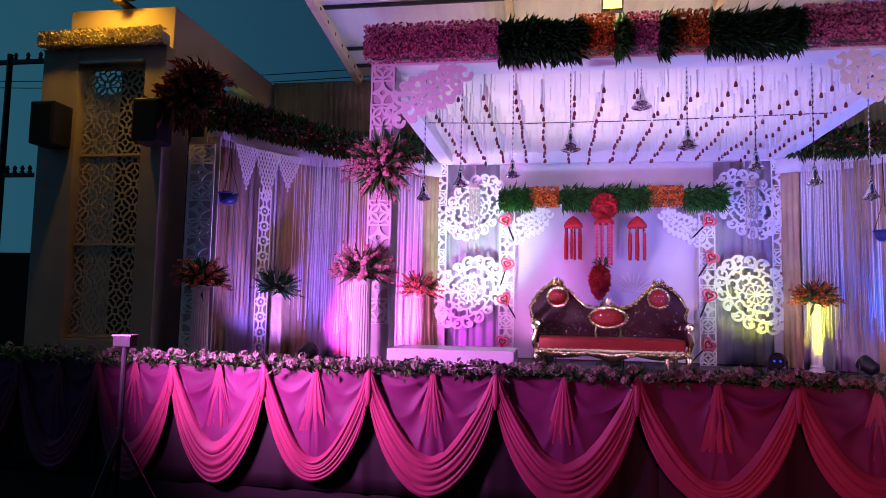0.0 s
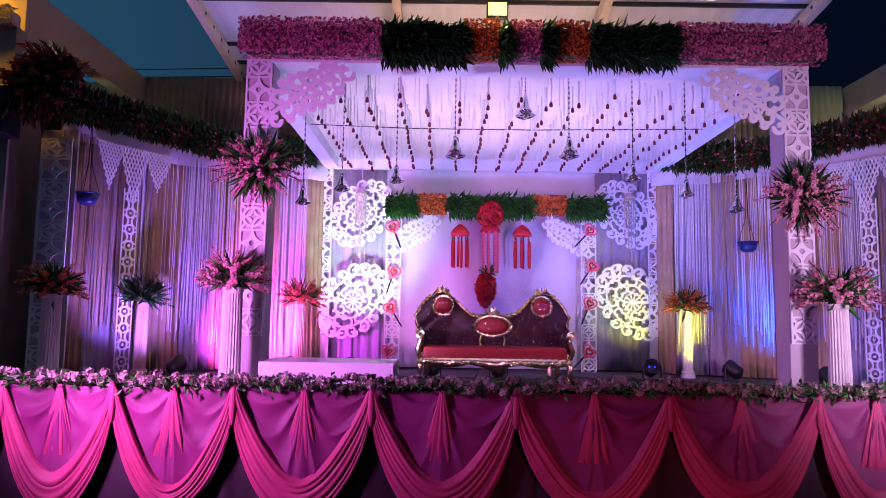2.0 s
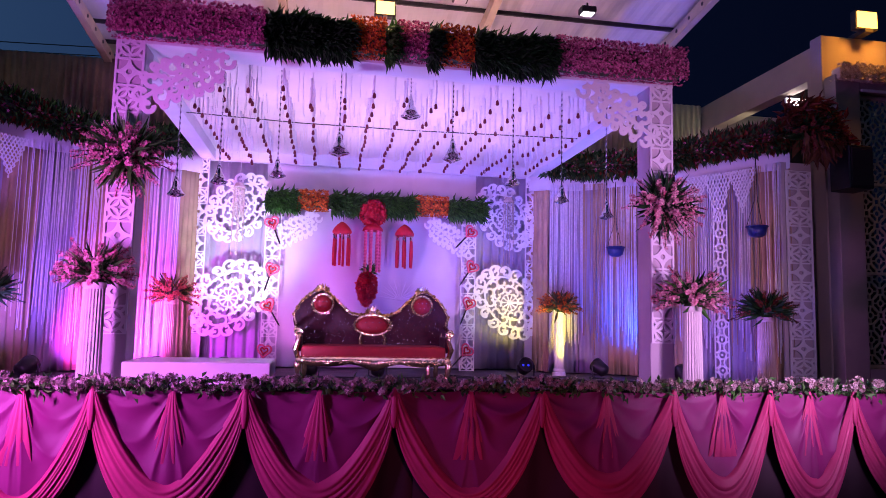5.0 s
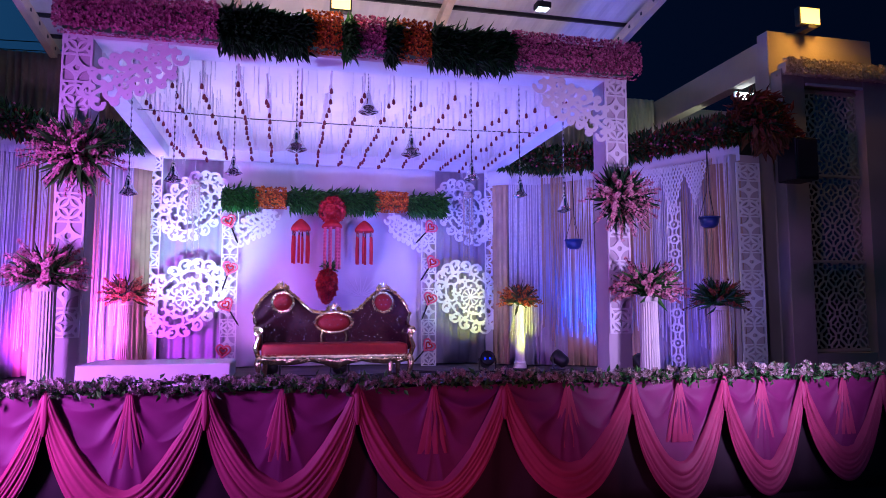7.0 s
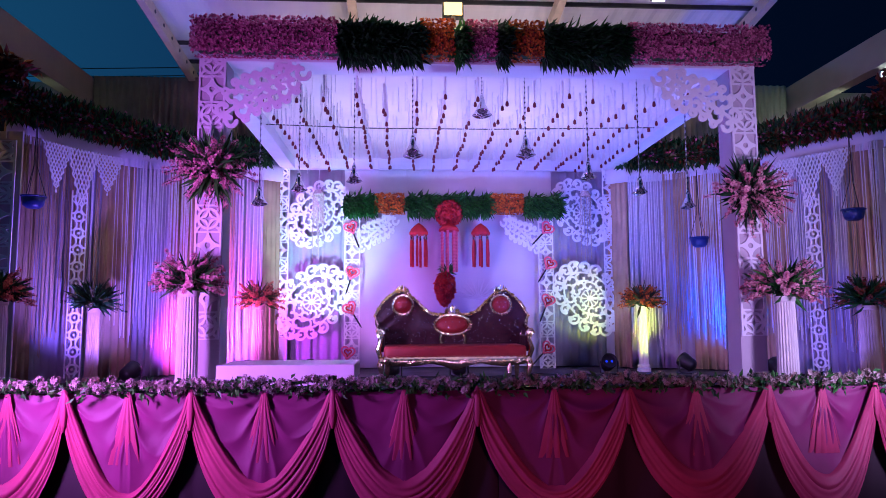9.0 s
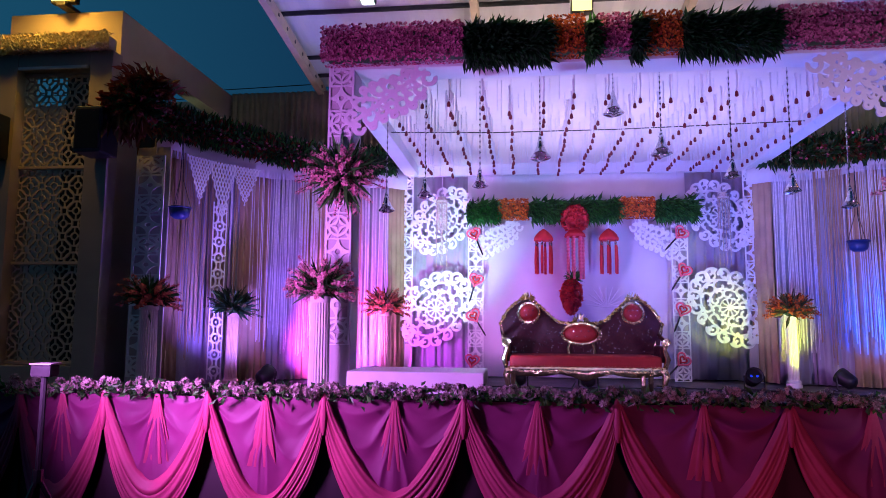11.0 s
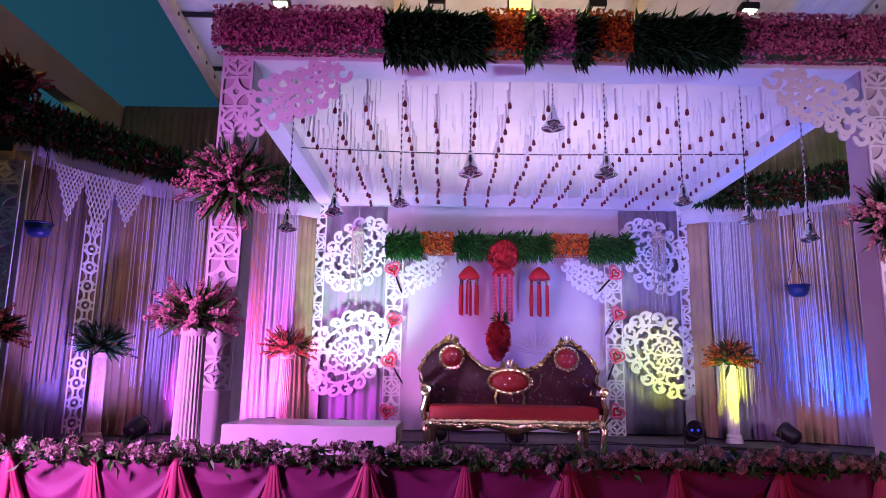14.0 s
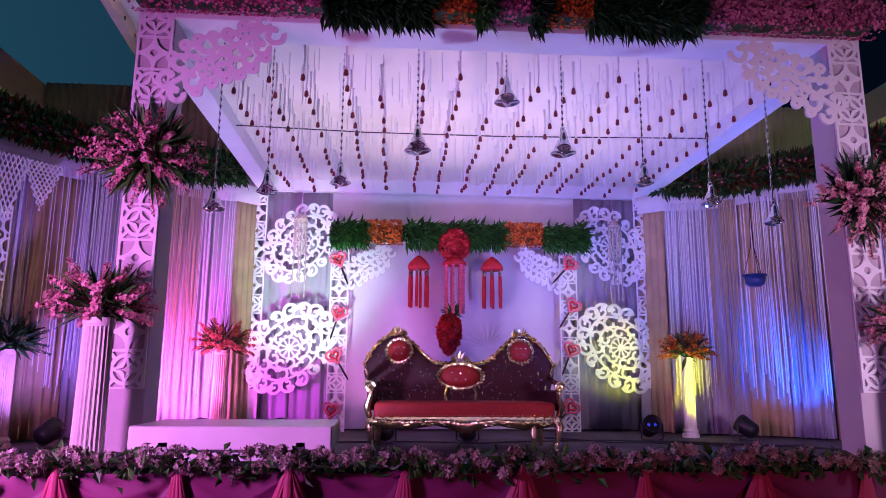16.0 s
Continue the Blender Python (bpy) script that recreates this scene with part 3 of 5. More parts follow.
def scroll_field(X, Z):
    """A feathery leaf bracket: a curved solid spine with open scrolls on both sides and two cut flowers."""
    f = np.full(X.shape, -1.0)
    n = 8
    for k in range(n):
        t = k / (n - 1)
        cx, cz = -0.05 + 0.62 * t, -0.52 + 0.44 * t ** 0.9 + 0.04 * math.sin(2 * math.pi * t)
        rho = 0.062 + 0.040 * math.sin(math.pi * min(1, t * 1.1))
        f = np.maximum(f, 0.030 - np.hypot(X - cx, Z - cz))
        for s in (1, -1):
            a = math.radians(36) + s * math.radians(82)
            ox, oz = cx + rho * math.cos(a), cz + rho * math.sin(a)
            f = np.maximum(f, curl(X, Z, ox, oz, 0.048 + 0.006 * math.sin(k * 2.1 + s), 0.019, a - s * 1.9))
            ex, ez = cx + (rho + 0.068) * math.cos(a + s * 0.22), cz + (rho + 0.068) * math.sin(a + s * 0.22)
            f = np.maximum(f, curl(X, Z, ex, ez, 0.026, 0.015, a + math.pi, 0.5) if 0 < k < n - 1 else -1.0)
    for fx, fz in ((0.16, -0.36), (0.43, -0.15)):
        f = np.maximum(f, 0.066 - np.hypot(X - fx, Z - fz))
        f = np.minimum(f, -petals(X, Z, fx, fz, 6, 0.022, 0.042, 0.013))
    f = np.maximum(f, np.minimum(0.020 - np.abs(Z + 0.52 - 0.70 * (X + 0.05) - 0.03), np.minimum(X + 0.07, 0.58 - X)))
    return f


SCROLL = mesh_of("scroll_bracket", *carve(scroll_field, -0.22, 0.78, -0.78, 0.16, 150, 140, 0.02), PANEL)
SCROLL_R = mesh_of("scroll_bracket", *carve(lambda X, Z: scroll_field(-X, Z), -0.78, 0.22, -0.78, 0.16, 150, 140, 0.02), PANEL)

frame_thing = thing("canopy_structure", pose(0, 0, 0), "cloth-wrapped wedding canopy frame with white carved panels", "canopy frame")
for x0, x1 in ((-2.41, -2.17), (2.385, 2.625)):
    part("post", soft_box(x0, x1, -2.0, -1.75, FLOOR, 4.02, 0.012), M["post_paint"], frame_thing, "pale cloth-wrapped post")
part("front_beam", soft_box(-2.41, 2.63, -2.02, -1.7, 3.88, 4.14, 0.015), M["white_cloth"], frame_thing, "white cloth-wrapped beam")
for x0, x1 in ((-2.44, -2.24), (2.44, 2.64)):
    part("side_beam", soft_box(x0, x1, -1.7, 2.25, 3.84, 4.06, 0.015), M["white_cloth"], frame_thing, "white cloth-wrapped beam")
part("back_beam", soft_box(-2.5, 2.66, 2.2, 2.36, 3.84, 4.06, 0.015), M["white_cloth"], frame_thing)
for x in (-2.29, 2.505):
    part("carved_panel", LONG, PANEL, frame_thing, "white cut-out panel with circles and leaves", at=pose(x, -2.022, 1.44))
part("scroll_bracket", SCROLL, PANEL, frame_thing, "white cut-out scroll bracket", at=pose(-2.11, -2.03, 3.90))
part("scroll_bracket", SCROLL_R, PANEL, frame_thing, "white cut-out scroll bracket", at=pose(2.33, -2.03, 3.90))
# canopy cloth: shallow folds, sagging between the beams
cv, cf = [], []
nu, nv = 70, 60
for j in range(nv + 1):
    for i in range(nu + 1):
        x, y = -2.3 + 4.8 * i / nu, -1.75 + 4.0 * j / nv
        s = math.sin(math.pi * i / nu) * (0.06 * abs(math.sin(math.pi * j / nv * 2.0)))
        z = 4.0 - s + 0.012 * math.sin(x * 17 + 2 * noise.noise((x, y, 0))) + 0.02 * noise.noise((x * 1.5, y * 1.5, 4))
        z -= 0.05 * math.exp(-((x - 0.10 - 0.12 * y) / 0.03) ** 2)
        cv.append((x, y, z))
for j in range(nv):
    for i in range(nu):
        a = j * (nu + 1) + i
        cf.append((a, a + nu + 1, a + nu + 2, a + 1))
k = len(cv)
cv += [(x, y, z + 0.004) for x, y, z in cv]
cf += [tuple(q + k for q in reversed(f)) for f in cf]
canopy = tagged(part("canopy_cloth", (cv, cf), M["canopy_cloth"], None, smooth=True), "white sagging cloth stretched under the canopy frame", "cloth canopy")

frame_garland = thing("frame_garland", pose(0, 0, 0), "long garland of pink and orange flowers with green ferns", "garland")


def slab_points(x0, x1, y0, y1, z0, z1, n):
    """Points and outward ways over the front, top and underside of a long rounded bar."""
    a = rng.uniform(-0.9, math.pi + 0.3, n)
    P = np.stack([rng.uniform(x0, x1, n), (y0 + y1) / 2 - np.sin(a) * (y1 - y0) / 2, (z0 + z1) / 2 - np.cos(a) * (z1 - z0) / 2], 1)
    sq = rng.uniform(0, 1, n) < 0.65
    P[sq, 1] = y0 + rng.uniform(0, 0.03, sq.sum())
    P[sq, 2] = rng.uniform(z0, z1, sq.sum())
    N = np.stack([rng.normal(0, 0.25, n), -np.where(sq, 1.0, np.sin(a)), np.where(sq, 0, -np.cos(a))], 1) + rng.normal(0, 0.25, (n, 3))
    return P, N


def flower_run(parent, spec, y0, y1, z0, z1, per=900, size=0.026, leafl=0.20):
    for x0, x1, kind_, name, label in spec:
        n = int((x1 - x0) * per)
        if kind_ in ("green", "dark_green"):
            P, N = slab_points(x0, x1, y0 + 0.04, y1, z0 + 0.04, z1 - 0.04, int(n * 1.5))
            D = N * 0.8 + np.array([0.55, -0.35, -0.75]) + rng.normal(0, 0.38, P.shape)
            part(name, leaves(P, D, leafl * rng.uniform(0.7, 1.25, len(P)), 0.036), M[kind_], parent, label, kind="stuff")
        else:
            P, N = slab_points(x0, x1, y0, y1, z0, z1, int(n * 1.7))
            part(name, blossoms(P, N, size * 0.74), M[kind_], parent, label, kind="stuff")


core = [(-2.42, -1.18, "pink_flower"), (-1.18, -0.46, "dark_green"), (-0.46, -0.16, "orange"), (-0.16, -0.07, "green"), (-0.07, 0.21, "pink_flower"), (0.21, 0.31, "dark_green"), (0.31, 0.62, "orange"), (0.62, 1.36, "dark_green"), (1.36, 2.66, "pink_flower")]
lab = {"pink_flower": ("pink_section", "dense pink flowers"), "dark_green": ("fern_section", "dark green fern leaves"), "green": ("fern_section", "green leaves"), "orange": ("orange_section", "dense orange flowers")}
flower_run(frame_garland, [(a, b, c, *lab[c]) for a, b, c in core], -2.26, -2.0, 3.88, 4.20, 1650, 0.0205, 0.14)
part("core", soft_box(-2.40, 2.64, -2.2, -2.03, 3.93, 4.15, 0.03), M["dark_green"], frame_garland)

# ---- the back of the stage ----
back_drape = thing("back_drape", pose(0, 0, 0), "white sheer pleated cloth behind the carved panels, greyed for their shadow", "drape")
for x0, x1, seed in ((-2.52, -1.95, 50), (-1.95, -1.42, 51), (1.5, 2.1, 52), (2.1, 2.68, 53)):
    part("cloth_panel", drape([(x0, 2.30), (x1, 2.30)], FLOOR + 0.02, 3.86, 0.15, 0.022, 8, seed=seed), M["sheer_cloth"], back_drape, smooth=True)
pelm = tagged(part("top_cloth", drape([(-1.5, 2.28), (1.65, 2.28)], 3.2, 3.86, 0.5, 0.012, 6, seed=60), M["white_cloth"], None, smooth=True), "plain white cloth band above the sofa backdrop", "cloth band")
back_satin = thing("sofa_backdrop", pose(0, 0, 0), "smooth shiny satin backdrop behind the sofa", "backdrop cloth")
sv, sf = [], []
for j in range(41):
    for i in range(61):
        x, z = -1.42 + 2.95 * i / 60, FLOOR + 0.02 + 2.45 * j / 40
        fold = 0.012 * math.sin(6 * x + 5 * noise.noise((x * 1.2, z * 0.8, 8))) + 0.035 * noise.noise((x * 0.9, z * 1.4, 2)) + 0.010 * abs(math.sin(z * 4.2 + x))
        sv.append((x, 2.31 + fold, z))
for j in range(40):
    for i in range(60):
        a = j * 61 + i
        sf.append((a, a + 1, a + 62, a + 61))
k = len(sv)
sv += [(x, y + 0.004, z) for x, y, z in sv]
sf += [tuple(q + k for q in reversed(f)) for f in sf]
part("satin_sheet", (sv, sf), M["satin"], back_satin, smooth=True)
# folded satin fan, a palm-like relief behind the sofa
fan = []
for k in range(11):
    a = math.pi * (k + 0.5) / 11
    fan.append(tube([(0.50, 2.25, 1.88), (0.50 + 0.33 * math.cos(a), 2.24, 1.88 + 0.30 * math.sin(a))], [0.012, 0.004], 6))
part("folded_fan", join(*fan), M["satin"], back_satin)


def medal_field(X, Z, slope):
    """Slanting oval lace: a cut rosette, then three rounds of open scrolls that grow towards the lobed rim."""
    p, q = (X * slope + Z) / math.sqrt(2), (X - Z * slope) / math.sqrt(2)
    A, B = 0.60, 0.43
    f = 0.135 - np.hypot(p, q)
    f = np.minimum(f, -petals(p, q, 0, 0, 10, 0.045, 0.100, 0.023))
    for n, sc, r, w, ph in ((10, 0.38, 0.046, 0.014, 0.2), (13, 0.60, 0.058, 0.015, 0.0), (18, 0.90, 0.078, 0.018, 0.1)):
        for k in range(n):
            t = 2 * math.pi * k / n + ph
            side = 1 if k % 2 else -1
            rr = r * (0.86 + 0.2 * abs(math.cos(t)) + 0.10 * math.sin(k * 2.6))
            cx, cz = A * sc * math.cos(t), B * sc * math.sin(t)
            out = math.atan2(cz, cx)
            f = np.maximum(f, curl(p, q, cx, cz, rr, w, out + side * (2.3 if sc > 0.8 else 1.2), 0.95))
            if sc > 0.8:
                f = np.maximum(f, curl(p, q, cx - 0.25 * rr * math.cos(out), cz - 0.25 * rr * math.sin(out), 0.42 * rr, 0.75 * w, out - side * 1.6, 1.1))
                ex, ez = cx + 0.62 * rr * math.cos(out + side * 0.9), cz + 0.62 * rr * math.sin(out + side * 0.9)
                f = np.maximum(f, 0.036 - np.hypot(p - ex, q - ez))
    for sc in (0.50, 0.74):
        f = np.maximum(f, 0.011 - np.abs(np.hypot(p / A, q / B) - sc) * B)
    return f


MEDALS = {s: mesh_of("medallion", *carve(lambda X, Z, s=s: medal_field(X, Z, s), -0.66, 0.66, -0.66, 0.66, 200, 200, 0.02), PANEL) for s in (1, -1)}
for x, z, sgn in ((-2.42, 1.34, -1), (2.53, 1.38, 1)):
    screen = thing("carved_screen", pose(x, BACK, z), "white cut-out screen with slanting oval lace medallions", "screen", "carved screens")
    part("carved_panel", LONG, PANEL, screen, "strip of cut-out circles")
    part("plinth_board", soft_box(-0.115, 0.115, 0.0, 0.03, FLOOR - z, -0.004, 0.004), M["post_paint"], screen)
    part("medallion", MEDALS[-sgn], PANEL, screen, "oval lace medallion", at=pose(0.47 if sgn < 0 else -0.36, -0.03, 0.50))
    part("upper_medallion", MEDALS[-sgn], PANEL, screen, "smaller scalloped lace medallion", at=pose(0.56 if sgn < 0 else -0.45, -0.03, 1.80) @ Matrix.Diagonal((0.86, 1, 0.92, 1)))
    for dz in (0.5, 1.8):
        part("bracket", soft_box(0.09 if sgn < 0 else -0.33, 0.33 if sgn < 0 else -0.09, -0.008, 0.02, dz - 0.02, dz + 0.02, 0.004), PANEL, screen)


def heart_curve(s, n=28):
    pts = []
    for i in range(n):
        t = 2 * math.pi * i / n
        pts.append((s * 16 * math.sin(t) ** 3 / 17, 0, s * (13 * math.cos(t) - 5 * math.cos(2 * t) - 2 * math.cos(3 * t) - math.cos(4 * t)) / 17))
    return pts


SHORT = panel(10 * PW, "carved_strip")
for x, sgn, hs in ((-1.37, -1, (2.94, 2.27, 1.75, 1.11)), (1.52, 1, (2.93, 2.40, 1.85, 1.15))):
    board = thing("heart_board", pose(x, BACK - 0.02, FLOOR), "white cut-out strip beside the sofa", "carved board", "heart boards")
    part("carved_strip", SHORT, PANEL, board)
    for k, hz in enumerate(hs):
        tilt = sgn * (32 + 12 * math.sin(k * 2.1 + sgn)) * (1 if k % 2 == 0 or sgn > 0 else -0.4)
        heart = thing("heart_wand", pose(x + sgn * 0.02 + 0.03 * math.sin(k * 1.7), BACK - 0.06, hz, 0, tilt, 0), "pink felt heart on a dark arrow stick", "heart ornament", "heart ornaments")
        part("outer_heart", tube(heart_curve(0.104), 0.014, 8, True), M["pink_felt"], heart, smooth=True)
        part("inner_heart", tube(heart_curve(0.052), 0.012, 8, True), M["red_felt"], heart, smooth=True)
        part("stick", tube([(0, 0.012, -0.04), (0, 0.016, -0.30), (0, 0.016, -0.34)], [0.011, 0.013, 0.004], 8), M["black"], heart, "dark stick")
        part("pin", tube([(0, 0.0, -0.05), (0, 0.045, -0.05)], 0.01, 6), M["black"], heart)

inner_scrolls = ((-1.22, 3.16, SCROLL), (1.38, 3.14, SCROLL_R))
for x, z, me in inner_scrolls:
    tagged(part("scroll_bracket", me, PANEL, None, at=pose(x, BACK, z) @ Matrix.Diagonal((0.80, 1, 0.95, 1))), "white cut-out lace bracket beside the satin backdrop", "lace bracket", "inner brackets")

back_garland = thing("back_garland", pose(0, 0, 0), "garland of green leaves and orange flowers above the sofa", "garland")
core = [(-1.50, -1.04, "green"), (-1.04, -0.60, "orange"), (-0.60, 0.66, "green"), (0.66, 1.16, "orange"), (1.16, 1.72, "green")]
flower_run(back_garland, [(a, b, c, *lab[c]) for a, b, c in core], 1.92, 2.12, 3.13, 3.42, 900, 0.026, 0.15)
part("core", soft_box(-1.48, 1.70, 1.98, 2.14, 3.18, 3.37, 0.03), M["dark_green"], back_garland)


def ball_points(n, r, zs=1.0):
    N = unit(rng.normal(size=(n, 3)))
    return N * [r, r, r * zs], N


centre = thing("flower_hanging", pose(0.05, 1.93, 3.12), "red flower ball with pink strands and a red drop below", "hanging ornament")
P, N = ball_points(420, 0.17, 1.05)
part("flower_ball", blossoms(P, N + rng.normal(0, 0.3, N.shape), 0.045), M["red_flower"], centre, "red flower ball")
part("ball_core", lathe([(0.02, -0.15), (0.12, -0.08), (0.14, 0), (0.12, 0.08), (0.02, 0.15)], 14), M["red_felt"], centre)
part("cap", lathe([(0.15, -0.26), (0.14, -0.22), (0.09, -0.17), (0.02, -0.14)], 18), M["red_felt"], centre, "red dome", smooth=True)
for k in range(7):
    a = 2 * math.pi * k / 7
    x, y = 0.11 * math.cos(a), 0.11 * math.sin(a)
    pts = [(x, y, -0.24 - 0.62 * t / 26) for t in range(27)]
    part("strand", tube(pts, [0.024 if t % 2 else 0.015 for t in range(27)], 6), M["pink_felt"], centre, "pink flower strand")
P, N = ball_points(420, 0.15, 1.5)
P[:, 0] *= 1 - 0.35 * (P[:, 2] < 0) * np.abs(P[:, 2]) / 0.22
part("flower_drop", blossoms(P * [0.85, 0.85, 1] + [-0.06, 0, -1.10], N + rng.normal(0, 0.35, N.shape), 0.050), M["red_flower"], centre, "red flower drop")
part("drop_core", ([(x - 0.06, y, z) for x, y, z in lathe([(0.02, -1.28), (0.05, -1.2), (0.085, -1.08), (0.07, -0.95), (0.02, -0.88)], 14)[0]], lathe([(0.02, -1.28), (0.05, -1.2), (0.085, -1.08), (0.07, -0.95), (0.02, -0.88)], 14)[1]), M["red_felt"], centre)
P = np.zeros((60, 3)) + [-0.03, 0, -0.84]
part("collar_leaves", leaves(P, np.stack([rng.normal(0, 1, 60), rng.normal(-0.3, 0.6, 60), rng.normal(0.3, 0.5, 60)], 1), 0.17, 0.02), M["green"], centre)

for x in (-0.39, 0.52):
    umb = thing("tassel_umbrella", pose(x, 1.96, 2.84), "red felt umbrella ornament with hanging tassels", "hanging ornament", "red umbrellas")
    part("dome", lathe([(0.135, -0.03), (0.14, 0.0), (0.115, 0.05), (0.07, 0.10), (0.015, 0.14)], 20), M["red_felt"], umb, smooth=True)
    part("cord", tube([(0, 0, 0.13), (0, 0.04, 0.33)], 0.005, 5), M["thread"], umb)
    for k in range(6):
        a = 2 * math.pi * k / 6 + 0.3
        tx, ty = 0.115 * math.cos(a), 0.115 * math.sin(a)
        tas = part("tassel", tube([(tx, ty, -0.10), (tx * 1.03, ty, -0.30), (tx * 1.02, ty, -0.50)], [0.016, 0.021, 0.018], 8), M["red_felt"], umb, "red tassel")
        part("silver_cap", tube([(tx, ty, -0.02), (tx, ty, -0.06), (tx, ty, -0.105)], [0.004, 0.018, 0.019], 8), M["silver"], tas)

for x in (-1.86, 2.11):
    lamp = thing("crystal_hanging", pose(x, 2.02, 3.42), "beige beaded hanging in front of the lace screen", "bead hanging", "bead hangings")
    part("top_ring", lathe([(0.05, 0.06), (0.085, 0.0), (0.085, -0.02)], 16), M["crystal"], lamp)
    for k in range(12):
        a = 2 * math.pi * k / 12
        L = 0.42 if k % 3 else 0.95
        pts = [(0.075 * math.cos(a), 0.075 * math.sin(a), -0.02 - L * t / 30) for t in range(31)]
        part("bead_string", tube(pts, [0.009 if t % 2 else 0.004 for t in range(31)], 5), M["crystal"], lamp)
    part("cord", tube([(0, 0, 0.06), (0, 0.1, 0.44)], 0.004, 5), M["thread"], lamp)

# ---- the sofa ----
sofa = thing("wedding_sofa", pose(-0.01, 0, FLOOR), "carved gilt wedding sofa with maroon back and red seat", "sofa")


CX = [0.0, 0.14, 0.22, 0.30, 0.43, 0.54, 0.62, 0.70, 0.79, 0.87, 0.92, 0.94]
CZ = [0.80, 0.795, 0.80, 0.83, 0.955, 1.06, 1.10, 1.085, 1.02, 0.94, 0.86, 0.77]


def crest(x):
    """Height of the back's upper outline over its half width."""
    return sum(np.interp(abs(x) + d, CX, CZ) for d in (-0.03, -0.01, 0.01, 0.03)) / 4


outline = [(x, float(crest(x))) for x in np.linspace(-0.955, 0.955, 81)]


def lean(z):
    return 0.50 + 0.16 * (z - 0.35)


bv, bf = [], []
for i, (x, zt) in enumerate(outline):
    for j in range(15):
        t = j / 14
        z = 0.34 + (zt - 0.02 - 0.34) * t
        puff = 0.05 * math.sin(math.pi * min(1, t * 1.02)) ** 0.5 * (1 - (abs(x) / 0.97) ** 6) + 0.010 * math.sin(x * 26) * math.sin(z * 26)
        taper = 0.90 + 0.10 * min(1, (z - 0.34) / 0.36)
        bv.append((x * taper, lean(z) - puff, z))
for i in range(80):
    for j in range(14):
        a = i * 15 + j
        bf.append((a, a + 15, a + 16, a + 1))
k = len(bv)
bv += [(x, lean(z) + 0.05, z) for x, y, z in bv]
bf += [tuple(q + k for q in reversed(f)) for f in bf]
for i in range(80):
    a = i * 15 + 14
    bf.append((a, a + 15, a + 15 + k, a + k))
back = part("backrest", (bv, bf), M["maroon"], sofa, "dark maroon padded back with small sparkles", smooth=True)
studs = []
for _ in range(190):
    x = rng.uniform(-0.82, 0.82)
    z = rng.uniform(0.42, max(0.5, crest(x) - 0.09))
    s = 0.007
    y = lean(z) - 0.060
    studs.append(([(x - s, y, z), (x, y - 0.006, z - s), (x + s, y, z), (x, y - 0.006, z + s), (x, y + 0.02, z)], [(0, 1, 2, 3), (0, 4, 1), (1, 4, 2), (2, 4, 3), (3, 4, 0)]))
part("sparkles", join(*studs), M["silver"], back, "small shiny studs", kind="stuff")
rim_pts = [(-0.85, lean(0.40), 0.42), (-0.86, lean(0.56), 0.58), (-0.915, lean(0.66), 0.67)] + [(x, lean(z) - 0.01, z) for x, z in outline] + [(0.915, lean(0.66), 0.67), (0.86, lean(0.56), 0.58), (0.85, lean(0.40), 0.42)]
part("back_frame", tube(rim_pts, [0.017 + 0.004 * math.sin(i * 1.9) for i in range(len(rim_pts))], 8), M["gold"], sofa, "carved gilt rim", smooth=True)
knobs = []
for i, (x, z) in enumerate(outline):
    if i % 2 == 0:
        s = 0.018 + 0.010 * math.sin(i * 0.9) ** 2
        a = i * 0.7
        knobs.append(leaves(np.zeros((7, 3)) + [x, lean(z) - 0.03, z], np.stack([np.cos(np.arange(7) * 0.9 + a), -0.7 + 0 * np.arange(7), np.sin(np.arange(7) * 0.9 + a)], 1), s * 1.5, s))
part("carved_leaves", join(*knobs), M["gold"], back, "gilt carved leaves")
for x, z, rx, rz in ((-0.61, 0.915, 0.105, 0.10), (0.61, 0.915, 0.105, 0.10), (0.0, 0.67, 0.19, 0.105)):
    y = lean(z) - 0.075
    cush = part("medallion_cushion", lathe([(0.02, 0.0), (0.9, 0.0), (1.0, 0.02), (0.85, 0.045), (0.45, 0.06), (0.02, 0.062)], 28), M["red_seat"], sofa, "tufted red oval pad", smooth=True, at=Matrix.Translation((x, y + 0.03, z)) @ Matrix.Rotation(radians(90), 4, "X") @ Matrix.Diagonal((rx, rz, 1, 1)))
    ring_pts = [(x + 1.13 * rx * math.cos(t * math.pi / 18), y + 0.012, z + 1.13 * rz * math.sin(t * math.pi / 18)) for t in range(36)]
    part("medallion_frame", tube(ring_pts, [0.017 + 0.006 * (t % 2) for t in range(36)], 8, True), M["gold"], sofa, "gilt ring")
    for dx, dz in ((-0.45, 0.3), (0.45, 0.3), (0, 0.3), (-0.25, -0.3), (0.25, -0.3)):
        bv2, bf2 = lathe([(0.002, 0), (0.010, 0.003), (0.008, 0.009), (0.002, 0.012)], 8)
        part("button", ([(x + dx * rx + a, y - 0.026 - c, z + dz * rz + b) for a, b, c in bv2], bf2), M["silver"], sofa)
    n = 26
    a = np.linspace(0, 2 * math.pi, n)
    part("leaf_carving", leaves(np.stack([x + 1.2 * rx * np.cos(a), np.full(n, y), z + 1.2 * rz * np.sin(a)], 1), np.stack([np.cos(a + 0.6), np.full(n, -0.4), np.sin(a + 0.6)], 1), 0.028, 0.020), M["gold"], sofa, kind="stuff")
